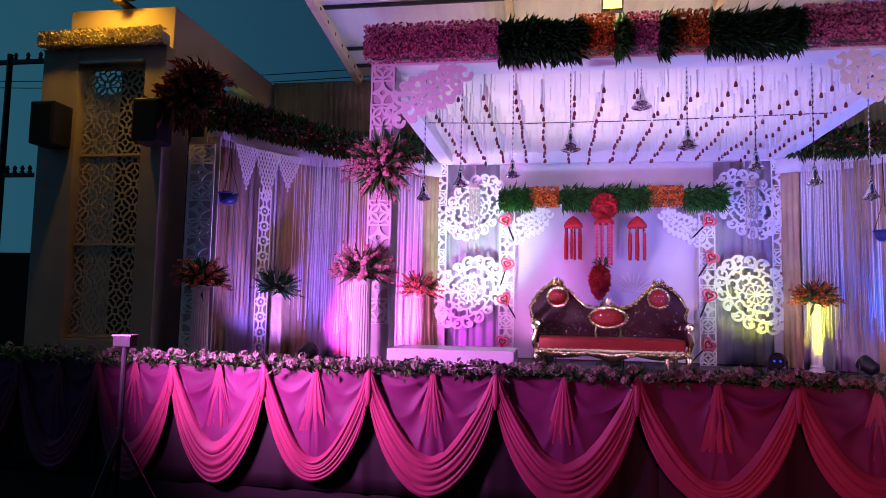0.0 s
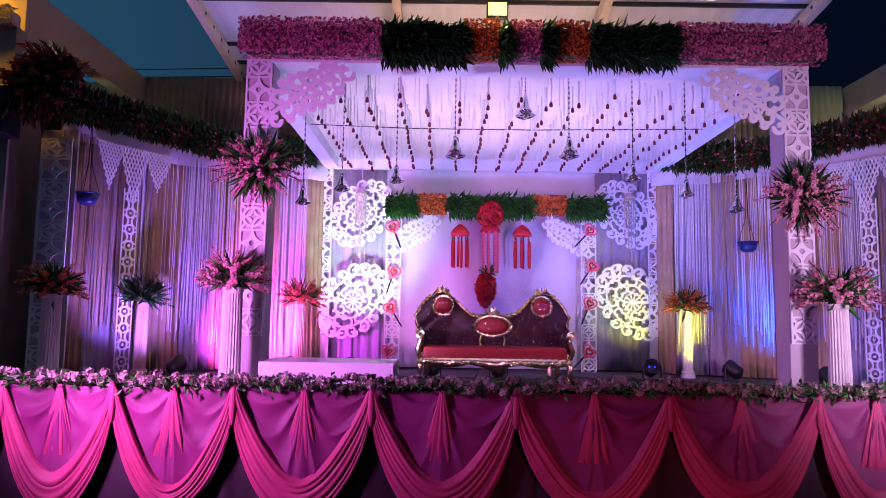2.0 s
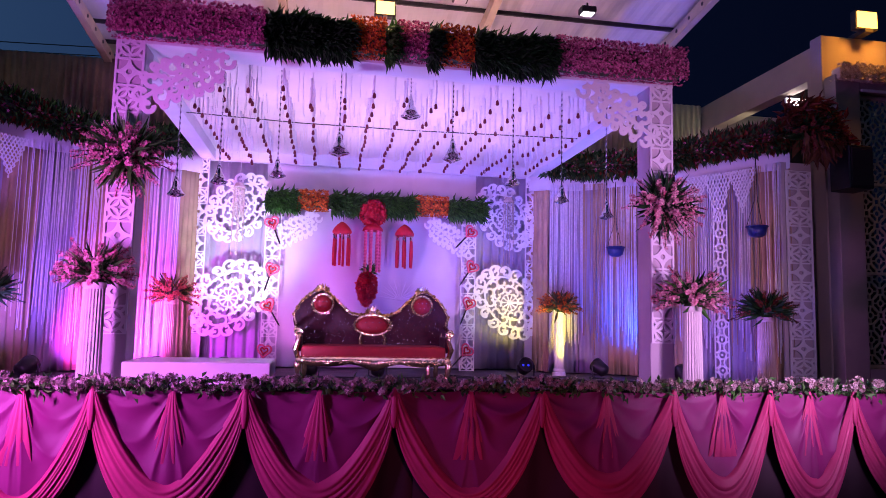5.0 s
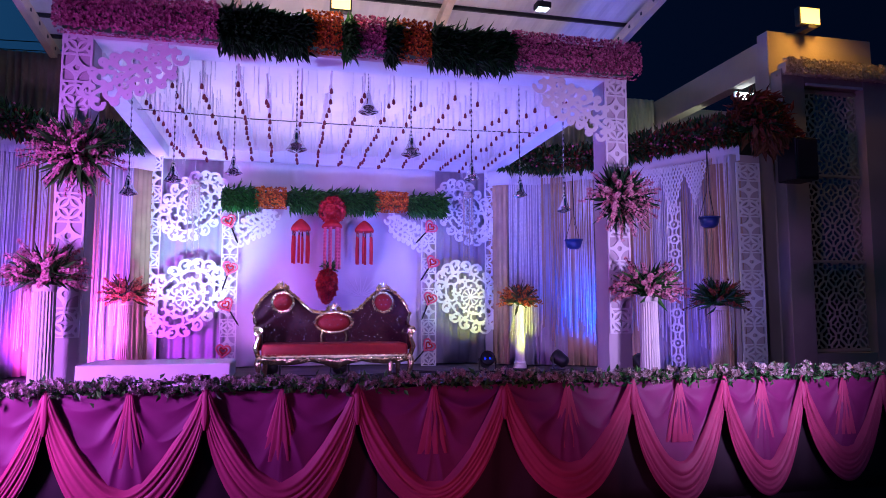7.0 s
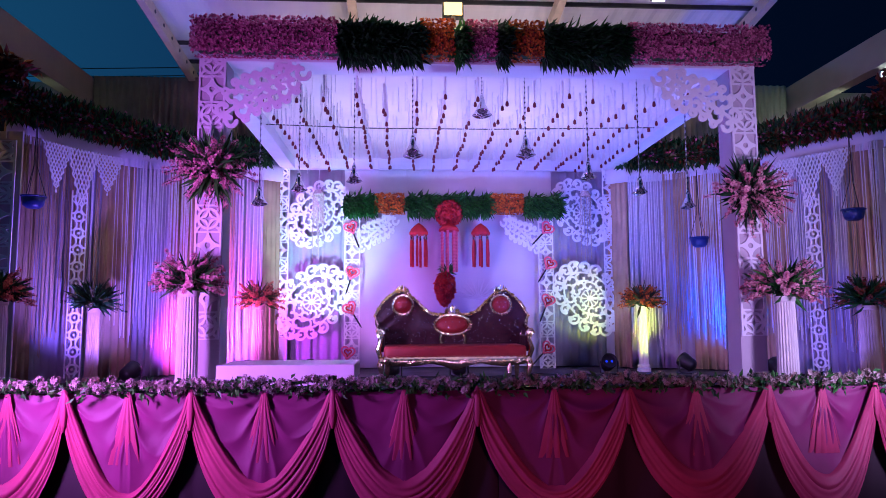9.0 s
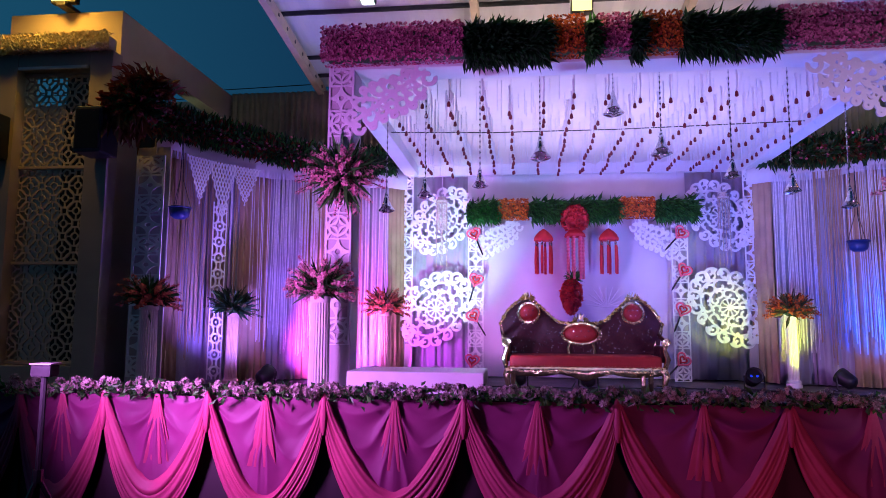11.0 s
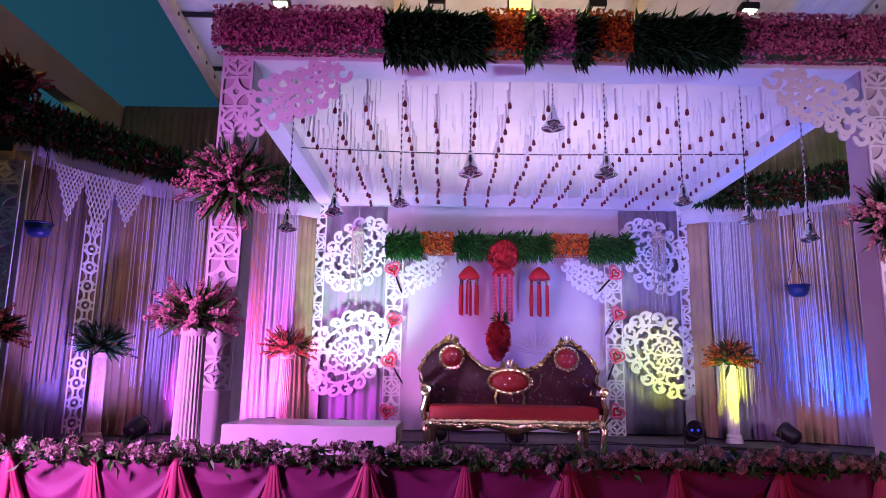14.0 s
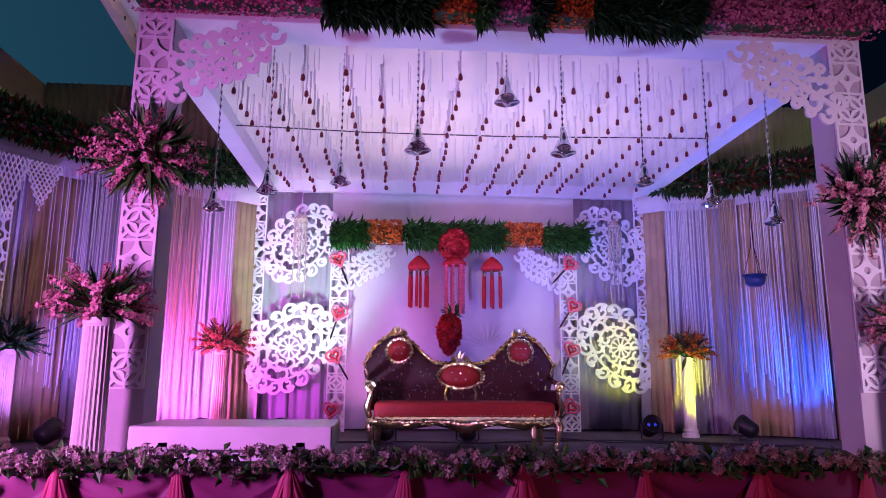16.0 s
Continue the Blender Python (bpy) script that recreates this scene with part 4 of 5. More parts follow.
for x, z, s in ((-0.62, 1.08, 0.75), (0.62, 1.08, 0.75), (0.0, 0.81, 0.9)):
    a = np.linspace(0.1, math.pi - 0.1, 11)
    L = s * (0.07 + 0.05 * np.sin(a) ** 3)
    part("crest", leaves(np.stack([x + 0.05 * np.cos(a), np.full(11, lean(z) - 0.03), z + 0.01 * np.sin(a)], 1), np.stack([np.cos(a), np.full(11, -0.25), np.sin(a)], 1), L, 0.045), M["gold"], sofa, "gilt palmette crest")
bm = soft_box(-0.83, 0.83, -0.03, 0.52, 0.28, 0.43, 0.06, 4)
for v in bm.verts:
    if v.co.z > 0.36:
        v.co.z += 0.02 * math.cos(v.co.x * 1.6)
part("seat", bm, M["red_seat"], sofa, "plain red seat cushion", smooth=True)
# carved rail with a scalloped lower edge
qv, qf = [], []
for i in range(101):
    x = -0.86 + 1.72 * i / 100
    low = 0.235 - 0.035 * abs(math.sin(i / 100 * math.pi * 3)) - 0.045 * math.exp(-(x / 0.10) ** 2)
    bow = -0.03 * math.cos(x * 1.8) + 0.006 * math.sin(i * 1.3)
    for y, z in ((bow - 0.03, 0.31), (bow - 0.045, (low + 0.31) / 2), (bow - 0.025, low), (bow + 0.02, low), (bow + 0.02, 0.31)):
        qv.append((x, y, z))
for i in range(100):
    for j in range(5):
        a, b = i * 5 + j, i * 5 + (j + 1) % 5
        qf.append((a, b, b + 5, a + 5))
part("front_rail", (qv, qf), M["gold"], sofa, "scalloped gilt rail", smooth=True)
n = 60
x = np.linspace(-0.8, 0.8, n)
part("rail_carving", leaves(np.stack([x, -0.055 - 0.03 * np.cos(x * 1.8), 0.26 + 0.02 * np.sin(np.arange(n))], 1), np.stack([np.sign(x) * 1.0, np.full(n, -0.35), np.sin(np.arange(n) * 2.3) * 0.35 - 0.1], 1), 0.045, 0.022), M["gold"], sofa, "gilt leaf carving", kind="stuff")
for i in range(44):
    xx = -0.83 + 1.66 * i / 43
    part("nail", lathe([(0.007, 0), (0.007, 0.002), (0.003, 0.006)], 6), M["gold"], sofa, at=pose(xx, -0.028 - 0.02 * math.cos(xx * 1.8), 0.318, 90))
for sx in (-1, 1):
    arm_pts = [(sx * 0.86, 0.02, 0.28), (sx * 0.895, 0.0, 0.40), (sx * 0.86, -0.02, 0.50), (sx * 0.865, -0.03, 0.575), (sx * 0.89, 0.02, 0.605), (sx * 0.905, 0.16, 0.60), (sx * 0.91, 0.36, 0.62), (sx * 0.905, 0.52, 0.66)]
    part("arm", tube(arm_pts, [0.026, 0.032, 0.024, 0.034, 0.032, 0.028, 0.028, 0.024], 10), M["gold"], sofa, "scrolled gilt arm", smooth=True)
    part("arm_pad", soft_box(sx * 0.865 - 0.035, sx * 0.865 + 0.035, 0.05, 0.5, 0.36, 0.545, 0.03, 3), M["maroon"], sofa, "maroon padded arm side")
    roll = [(sx * 0.865 + 0.045 * math.cos(t) * (1 - t / 14), -0.05, 0.575 + 0.045 * math.sin(t) * (1 - t / 14)) for t in np.linspace(0, 11, 26)]
    part("arm_scroll", tube(roll, 0.014, 6), M["gold"], sofa)
    part("front_leg", tube([(sx * 0.84, 0.0, 0.30), (sx * 0.865, -0.03, 0.22), (sx * 0.85, -0.02, 0.12), (sx * 0.83, -0.01, 0.05), (sx * 0.835, -0.03, 0.015), (sx * 0.835, -0.035, 0.0)], [0.04, 0.042, 0.028, 0.017, 0.024, 0.022], 10), M["gold"], sofa, "gilt cabriole leg", smooth=True)
    part("back_leg", tube([(sx * 0.80, 0.5, 0.34), (sx * 0.80, 0.53, 0.1), (sx * 0.81, 0.56, 0.0)], [0.04, 0.03, 0.024], 8), M["gold"], sofa, "gilt back leg")
part("middle_leg", tube([(0.62, -0.02, 0.24), (0.62, -0.04, 0.12), (0.62, -0.02, 0.0)], [0.032, 0.024, 0.026], 10), M["gold"], sofa, "gilt leg")
for sx in (-1, 1):
    part("medallion_leg", tube([(sx * 0.13, lean(0.5) - 0.07, 0.57), (sx * 0.155, lean(0.45) - 0.08, 0.50), (sx * 0.14, lean(0.4) - 0.08, 0.42)], [0.018, 0.014, 0.018], 8), M["gold"], sofa)
part("seat_frame", soft_box(-0.84, 0.84, 0.02, 0.52, 0.24, 0.31, 0.01), M["maroon"], sofa)

# ---- pedestals with flowers ----


def bouquet(m, label, radius, leaf, flower, n_leaf=150, n_spike=34, squash=0.75, floret=0.020, front=False, group="flower arrangements", category="flower arrangement", lift=0.35, leaf_w=0.035):
    b = thing("flower_bouquet", m, label, category, group)
    d = rng.normal(size=(n_leaf, 3))
    if front:
        d[:, 1] = -np.abs(d[:, 1]) * 0.8
    else:
        d[:, 2] = np.abs(d[:, 2]) * squash - 0.22
    d = unit(d)
    P = d * radius * rng.uniform(0.05, 0.35, (n_leaf, 1))
    part("foliage", leaves(P, d + rng.normal(0, 0.18, d.shape), radius * rng.uniform(0.42, 0.80, n_leaf), leaf_w * 1.2), M[leaf], b, kind="stuff")
    turn = np.arange(n_spike) * 2.39996 + rng.normal(0, 0.15, n_spike)
    rise = (np.arange(n_spike) + 0.5) / n_spike
    if front:
        s = np.stack([np.cos(turn) * np.sqrt(1 - rise ** 2), -rise, np.sin(turn) * np.sqrt(1 - rise ** 2)], 1)
    else:
        up = -0.22 + 1.1 * rise * (squash + 0.25)
        up = np.minimum(up, 0.98)
        s = np.stack([np.cos(turn) * np.sqrt(1 - up ** 2), np.sin(turn) * np.sqrt(1 - up ** 2), up], 1)
    pts, nor, stems = [], [], []
    for k in range(n_spike):
        L = radius * rng.uniform(0.85, 1.15)
        if front:
            s[k, 2] *= 0.82
        tip = s[k] * L + np.array([0, 0, -0.10 * L])
        stems.append(tube([(0, 0, 0), tuple(s[k] * L * 0.6), tuple(tip)], 0.0035, 4))
        for q in np.linspace(0.36, 1.0, 17):
            c = s[k] * L * q + np.array([0, 0, -0.10 * L * max(0, q - 0.5) * 2])
            for _ in range(4):
                o = rng.normal(0, 0.017 * (1.35 - q), 3)
                pts.append(c + o)
                nor.append(o + s[k] * 0.02)
    part("blossoms", blossoms(pts, nor, floret * 0.86), M[flower], b, kind="stuff")
    part("flower_stalk", join(*stems), M["dark_green"], b, kind="stuff")
    core_v, core_f = lathe([(0.03, -0.06), (0.075, -0.03), (0.085, 0.02), (0.05, 0.07), (0.01, 0.09)], 12)
    if front:
        core_v = [(x, -z + 0.0, y) for x, y, z in core_v]
    part("foam_core", (core_v, core_f), M["dark_green"], b)
    return b


def pedestal(x, y, top, r, label, material="column"):
    p = thing("pedestal", pose(x, y, FLOOR), label, "pedestal", "flower pedestals")
    h = top - FLOOR
    part("base", lathe([(r * 1.45, 0), (r * 1.45, 0.04), (r * 1.25, 0.05), (r * 1.35, 0.075), (r * 1.08, 0.10)], 28), M[material], p)
    part("shaft", lathe([(r * 1.04, 0.10), (r, h * 0.4), (r * 0.92, h - 0.05)], 176, 0.17, 22), M[material], p, "fluted shaft")
    part("capital", lathe([(r * 0.90, h - 0.05), (r * 0.98, h - 0.035), (r * 0.98, h)], 28), M[material], p)
    return p


for x, y, top, r, plabel, radius, leaf, flower, blabel, nl, ns, fl in (
    (-2.33, -2.36, 1.84, 0.085, "white fluted pedestal column beside the frame post", 0.31, "green", "pale_pink", "spreading bouquet of pale pink sprays and green leaves", 150, 48, 0.017),
    (2.60, -2.36, 1.78, 0.085, "white fluted pedestal column beside the frame post", 0.33, "green", "pale_pink", "spreading bouquet of pale pink sprays and dark leaves", 160, 44, 0.018),
    (-4.66, -0.88, 1.80, 0.10, "white fluted pedestal column near the tower", 0.33, "dark_green", "coral", "bouquet of coral flowers and dark leaves", 190, 30, 0.018),
    (-4.24, 0.30, 1.74, 0.072, "slim tan fluted pedestal column before the curtain", 0.34, "dark_green", "olive", "dark leafy bouquet on a slim pedestal", 210, 14, 0.014),
    (-2.54, 1.30, 1.78, 0.085, "tan fluted pedestal column beside the screen", 0.32, "olive", "coral", "small bouquet of coral flowers", 110, 30, 0.020),
    (2.72, 1.45, 1.75, 0.066, "cream fluted pedestal column with a stepped base", 0.32, "olive", "orange", "small bouquet of orange and yellow-green flowers", 150, 30, 0.018),
    (4.55, -0.60, 1.72, 0.10, "tan fluted pedestal column near the tower", 0.37, "dark_green", "rust", "dark bouquet of rust and green leaves", 210, 22, 0.016),
):
    pedestal(x, y, top, r, plabel, "tan_column" if y > 0.2 and x < 0 or x > 4 else "column")
    bouquet(pose(x, y, top + 0.06), blabel, radius, leaf, flower, nl, ns, floret=fl)

bouquet(pose(-2.24, -2.08, 2.90), "pink and green flower burst fixed to the frame post", 0.38, "green", "pale_pink", 170, 44, front=True, floret=0.016, group="post flowers", category="flower burst")
bouquet(pose(2.47, -2.08, 2.72), "pink and green flower burst fixed to the frame post", 0.38, "dark_green", "pale_pink", 170, 44, front=True, floret=0.017, group="post flowers", category="flower burst")
for x, y, z, sgn in ((-4.98, -0.72, 4.06, -1), (5.10, -0.74, 3.98, 1)):
    b = bouquet(pose(x, y, z), "big dark leaf arrangement drooping over the tower corner", 0.36, "dark_green", "rust", 260, 26, front=True, floret=0.022, group="tower flowers", category="flower arrangement", leaf_w=0.055)
    n = 520
    t = rng.uniform(0, 1, n)
    arch = np.stack([sgn * (-0.36 + 0.80 * t), -0.06 + 0 * t, 0.12 + 0.16 * np.sin(math.pi * t) - 0.34 * np.maximum(0, t - 0.6) / 0.4], 1)
    P = arch + rng.normal(0, 0.05, (n, 3))
    D = np.stack([sgn * (t - 0.4) + rng.normal(0, 0.5, n), rng.normal(-0.5, 0.3, n), rng.normal(-0.25, 0.55, n)], 1)
    part("arching_foliage", leaves(P, D, 0.15 * rng.uniform(0.7, 1.2, n), 0.052), M["rust"], b, "dull rust leaves", kind="stuff")
    part("bracket", tube([(0, 0.05, 0.02), (sgn * 0.30, 0.13, 0.0), (sgn * 0.60, 0.20, 0.0)], 0.02, 6), M["purlin"], b)
    n = 170
    P = rng.normal(0, 1, (n, 3)) * [0.11, 0.05, 0.07] + [sgn * 0.10, -0.06, -0.10]
    D = np.stack([rng.normal(0, 0.35, n), rng.normal(-0.15, 0.2, n), rng.normal(-1.0, 0.25, n)], 1)
    part("hanging_leaves", leaves(P, D, 0.26 * rng.uniform(0.7, 1.2, n), 0.085), M["wrap"], b, "broad dry brown leaves", kind="stuff")

# ---- hanging bells and the grid of tasselled threads ----


def bell(x, y, z, s=1.0):
    b = thing("silver_bell", pose(x, y, z), "cluster of shiny silver bells on a beaded chain", "bell", "hanging bells")
    prof = [(0.004, 0.085), (0.022, 0.08), (0.036, 0.06), (0.045, 0.03), (0.056, 0.006), (0.075, -0.012), (0.078, -0.02), (0.066, -0.018), (0.02, -0.01)]
    prof = [(r * s * 0.72, h * s * 1.35) for r, h in prof][::-1]
    for k, (dx, dy, dz, t) in enumerate(((-0.035, 0, -0.02, 14), (0.04, 0.01, -0.012, -16), (0.0, -0.02, 0.035, 0))):
        part("bell_cup", lathe(prof, 20), M["silver"], b, smooth=True, at=pose(dx * s, dy * s, dz * s, 0, t, 0))
    part("bell_top", lathe([(0.002, 0.19 * s), (0.016, 0.17 * s), (0.022, 0.13 * s), (0.010, 0.11 * s)][::-1], 12), M["silver"], b, smooth=True)
    n = max(6, int((CANOPY + 0.02 - z) / 0.03))
    pts = [(0, 0, 0.12 + (CANOPY + 0.02 - z - 0.12) * k / n) for k in range(n + 1)]
    part("chain", tube(pts, [0.009 if k % 2 else 0.003 for k in range(n + 1)], 6), M["silver"], b, "silver bead chain")


for x, y, z in ((-1.956, -1.57, 2.70), (-1.587, -1.59, 2.83), (-1.084, -1.47, 2.94), (-0.523, -1.60, 3.17), (0.148, -1.54, 3.59), (0.562, -1.57, 3.19), (1.17, -1.56, 2.97), (1.662, -1.59, 2.82), (2.12, -1.62, 2.68)):
    bell(x, y, z, 1.0 if abs(x) < 0.7 else 0.8)

bead_prof = [(0.010, -0.028), (0.019, -0.02), (0.017, 0.0), (0.015, 0.012), (0.008, 0.022), (0.003, 0.027)]
BEAD = mesh_of("red_bead", *lathe([(r * 0.95, h * 1.05) for r, h in bead_prof], 8), M["bead"])
threads = [mesh_of("thread", *tube([(0, 0, 0.02), (0.004 * k, 0, 0.15), (0, 0, 0.24 + 0.03 * k)], [0.003, 0.008, 0.010], 5), M["thread"]) for k in range(3)]
cap_me = mesh_of("white_bead", *lathe([(0.003, 0.024), (0.010, 0.03), (0.010, 0.042), (0.003, 0.048)], 6), M["thread"])
for j in range(15):
    for i in range(15):
        x = -1.95 + 0.292 * i + 0.02 * math.sin(i * 2.7) + 0.010 * math.sin(j * 1.1 + i)
        y = -1.56 + (0.275 - 0.004 * j) * j + 0.09 * math.sin(i * 1.7)
        if rng.uniform() < 0.03:
            continue
        t = thing("tassel_thread", pose(x, y, 3.70 + rng.normal(0, 0.018)), "white thread with a red bead hung from the canopy", "hanging thread", "canopy threads")
        part("thread", threads[(i + j) % 3], M["thread"], t)
        part("red_bead", BEAD, M["bead"], t)
        part("white_bead", cap_me, M["thread"], t)
# loose silver threads between them, too many to count
loose = []
for k in range(640):
    x, y = rng.uniform(-2.1, 2.35), rng.uniform(-1.55, 2.1)
    zb = 3.66 + rng.uniform(0, 0.16)
    loose.append(tube([(x, y, zb), (x, y, 3.97)], 0.003, 3))
tagged(part("silver_threads", join(*loose), M["thread"], None), "fine white threads hanging under the canopy cloth", "hanging threads", kind="stuff")
tagged(part("canopy_wire", tube([(-2.25, 0.05, 3.90), (-1.0, 0.03, 3.86), (0.4, 0.06, 3.87), (2.45, 0.02, 3.90)], 0.006, 6), M["purlin"], None), "thin dark wire stretched under the canopy", "wire")

# hanging plastic baskets
for x, y, z in ((-4.65, -0.35, 2.95), (4.64, -0.35, 2.84), (3.45, 1.15, 2.68)):
    bk = thing("hanging_basket", pose(x, y, z), "small blue plastic basket hung before the curtain", "basket", "hanging baskets")
    part("bowl", lathe([(0.06, -0.13), (0.10, -0.10), (0.125, 0.0), (0.118, 0.0), (0.09, -0.09)], 18), M["blue_plastic"], bk, smooth=True)
    part("rim", tube([(0.125 * math.cos(k * math.pi / 10), 0.125 * math.sin(k * math.pi / 10), 0.0) for k in range(20)], 0.010, 6, True), M["blue_plastic"], bk)
    for a in (0.4, 2.5, 4.6):
        part("hanger", tube([(0.12 * math.cos(a), 0.12 * math.sin(a), 0), (0.02 * math.cos(a), 0.02 * math.sin(a), 0.34), (0, 0, 0.95)], 0.004, 5), M["black"], bk)

# ---- stage clutter ----
trunk = thing("metal_trunk", pose(-1.51, -2.25, FLOOR), "closed white painted metal trunk on the stage edge", "trunk")
part("body", soft_box(-0.52, 0.50, -0.25, 0.28, 0.0, 0.27, 0.012), M["trunk"], trunk)
part("lid", soft_box(-0.545, 0.525, -0.285, 0.305, 0.284, 0.408, 0.018, 3), M["trunk"], trunk, "flat overhanging lid")
for dx in (-0.36, 0.36):
    part("latch", soft_box(dx - 0.03, dx + 0.03, -0.285, -0.252, 0.19, 0.33, 0.006), M["silver"], trunk, "metal latch")
# black strip filling the lid gap, painted shadow line of the overhang
part("lid_shadow", soft_box(-0.522, 0.502, -0.262, 0.286, 0.2705, 0.2835, 0.002), M["black"], trunk, "black strip for the shadow line under the lid")
part("edge_strip", soft_box(-0.525, 0.505, -0.256, -0.246, 0.13, 0.15, 0.003), M["silver"], trunk)


def can(x, y, aim, glow=None, label="black stage light can on the floor", z=FLOOR):
    c = thing("stage_light", pose(x, y, z), label, "stage light", "stage lights")
    d = (Vector(aim) - Vector((x, y, z + 0.17))).normalized()
    turn = d.to_track_quat("Z", "Y").to_matrix().to_4x4()
    m = Matrix.Translation((0, 0, 0.17)) @ turn
    part("housing", lathe([(0.05, -0.16), (0.085, -0.13), (0.095, -0.02), (0.10, 0.0), (0.10, 0.05), (0.09, 0.05), (0.085, 0.0)], 20), M["black"], c, smooth=True, at=m)
    lens = part("lens", lathe([(0.083, 0.006), (0.083, 0.010)], 18), M["black"], c, "dark lens", at=m)
    if glow:
        for dx in (-0.035, 0.035):
            part("small_lamp", lathe([(0.003, 0.020), (0.014, 0.016), (0.016, 0.011)][::-1], 10), M[glow], lens, "small glowing blue lamp", at=pose(dx, 0.0, 0))
    a = math.atan2(d.y, d.x) + math.pi / 2
    ux, uy = math.cos(a), math.sin(a)
    part("yoke", tube([(ux * 0.115, uy * 0.115, 0.18), (ux * 0.115, uy * 0.115, 0.03), (ux * 0.07, uy * 0.07, 0.012), (-ux * 0.07, -uy * 0.07, 0.012), (-ux * 0.115, -uy * 0.115, 0.03), (-ux * 0.115, -uy * 0.115, 0.18)], 0.010, 6), M["black"], c)
    part("foot", soft_box(-0.09, 0.09, -0.05, 0.05, 0.0, 0.014, 0.004), M["black"], c)
    return c


for x, y, aim, glow in ((-3.75, 0.25, (-3.3, 1.5, 1.7), None), (-1.72, 0.36, (-1.78, 2.15, 2.68), None), (-2.45, 0.32, (-2.7, 1.8, 2.3), None), (-0.75, 0.78, (-0.85, 2.2, 2.05), None), (0.1, 0.85, (0.25, 2.2, 2.5), None), (2.08, 0.95, (2.0, -2.5, 2.6), "blue_glow"), (3.12, 1.02, (2.45, 2.0, 1.7), None), (3.80, 0.0, (3.65, 1.4, 2.0), None)):
    can(x, y, aim, glow)
for pts in ([(-3.7, 0.2, 0), (-2.9, 0.5, 0), (-2.0, 0.55, 0), (-0.9, 0.85, 0), (0.2, 0.7, 0), (1.2, 0.95, 0), (2.0, 0.9, 0), (3.0, 0.55, 0), (3.8, -0.1, 0)], [(1.0, 1.3, 0), (1.6, 0.75, 0), (2.2, 0.65, 0), (2.9, 0.4, 0), (3.6, 0.45, 0)]):
    dense = []
    for (x0, y0, _), (x1, y1, _) in zip(pts, pts[1:]):
        for k in range(8):
            t = k / 8
            dense.append((x0 + (x1 - x0) * t, y0 + (y1 - y0) * t + 0.06 * math.sin(t * math.pi), FLOOR + 0.008))
    tagged(part("cable", tube(dense, 0.008, 6), M["black"], None), "black power cable lying on the stage floor", "cable", "floor cables")

# floods on tripod stands before the stage
for x, y in ((-3.33, -4.22),):
    st = thing("light_stand", pose(x, y, 0), "black tripod stand with a small lamp", "light stand", "light stands")
    part("pole", tube([(0, 0, 0.25), (0, 0, 1.32)], 0.016, 8), M["matte_black"], st)
    part("collar", tube([(0, 0, 0.75), (0, 0, 0.82)], 0.028, 8), M["black"], st)
    for k in range(3):
        a = 2 * math.pi * k / 3 + 0.4
        part("leg", tube([(0, 0, 0.78), (0.42 * math.cos(a), 0.42 * math.sin(a), 0.012)], 0.013, 6), M["black"], st)
    part("lamp_head", soft_box(-0.06, 0.06, -0.04, 0.04, 1.32, 1.385, 0.012), M["matte_black"], st)
    part("lamp_plate", soft_box(-0.065, 0.065, -0.045, 0.045, 1.386, 1.394, 0.003), M["concrete"], st, "flat grey lamp top")

# ---- the skirted front of the stage ----
peaks = [-6.75, -6.0, -5.28, -4.62, -3.97, -3.38, -2.68, -1.92, -1.05, -0.14, 0.83, 1.76, 2.48, 3.14, 3.85, 4.6, 5.4, 6.2, 7.0]
# backing cloth; its colour carries the shade seen between the swags
under = thing("under_skirt", pose(0, 0, 0), "plain cloth behind the swags, coloured near black for the shaded gaps", "skirt cloth")
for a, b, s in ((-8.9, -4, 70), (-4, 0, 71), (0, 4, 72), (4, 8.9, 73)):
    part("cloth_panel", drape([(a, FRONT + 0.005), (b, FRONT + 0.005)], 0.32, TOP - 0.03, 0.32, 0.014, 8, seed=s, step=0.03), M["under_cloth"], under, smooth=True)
ZT, Y0 = 1.165, FRONT - 0.05


def ridge(p):
    """A narrow soft ridge with a wide hollow beside it."""
    return (1 - abs(math.sin(p))) ** 1.6


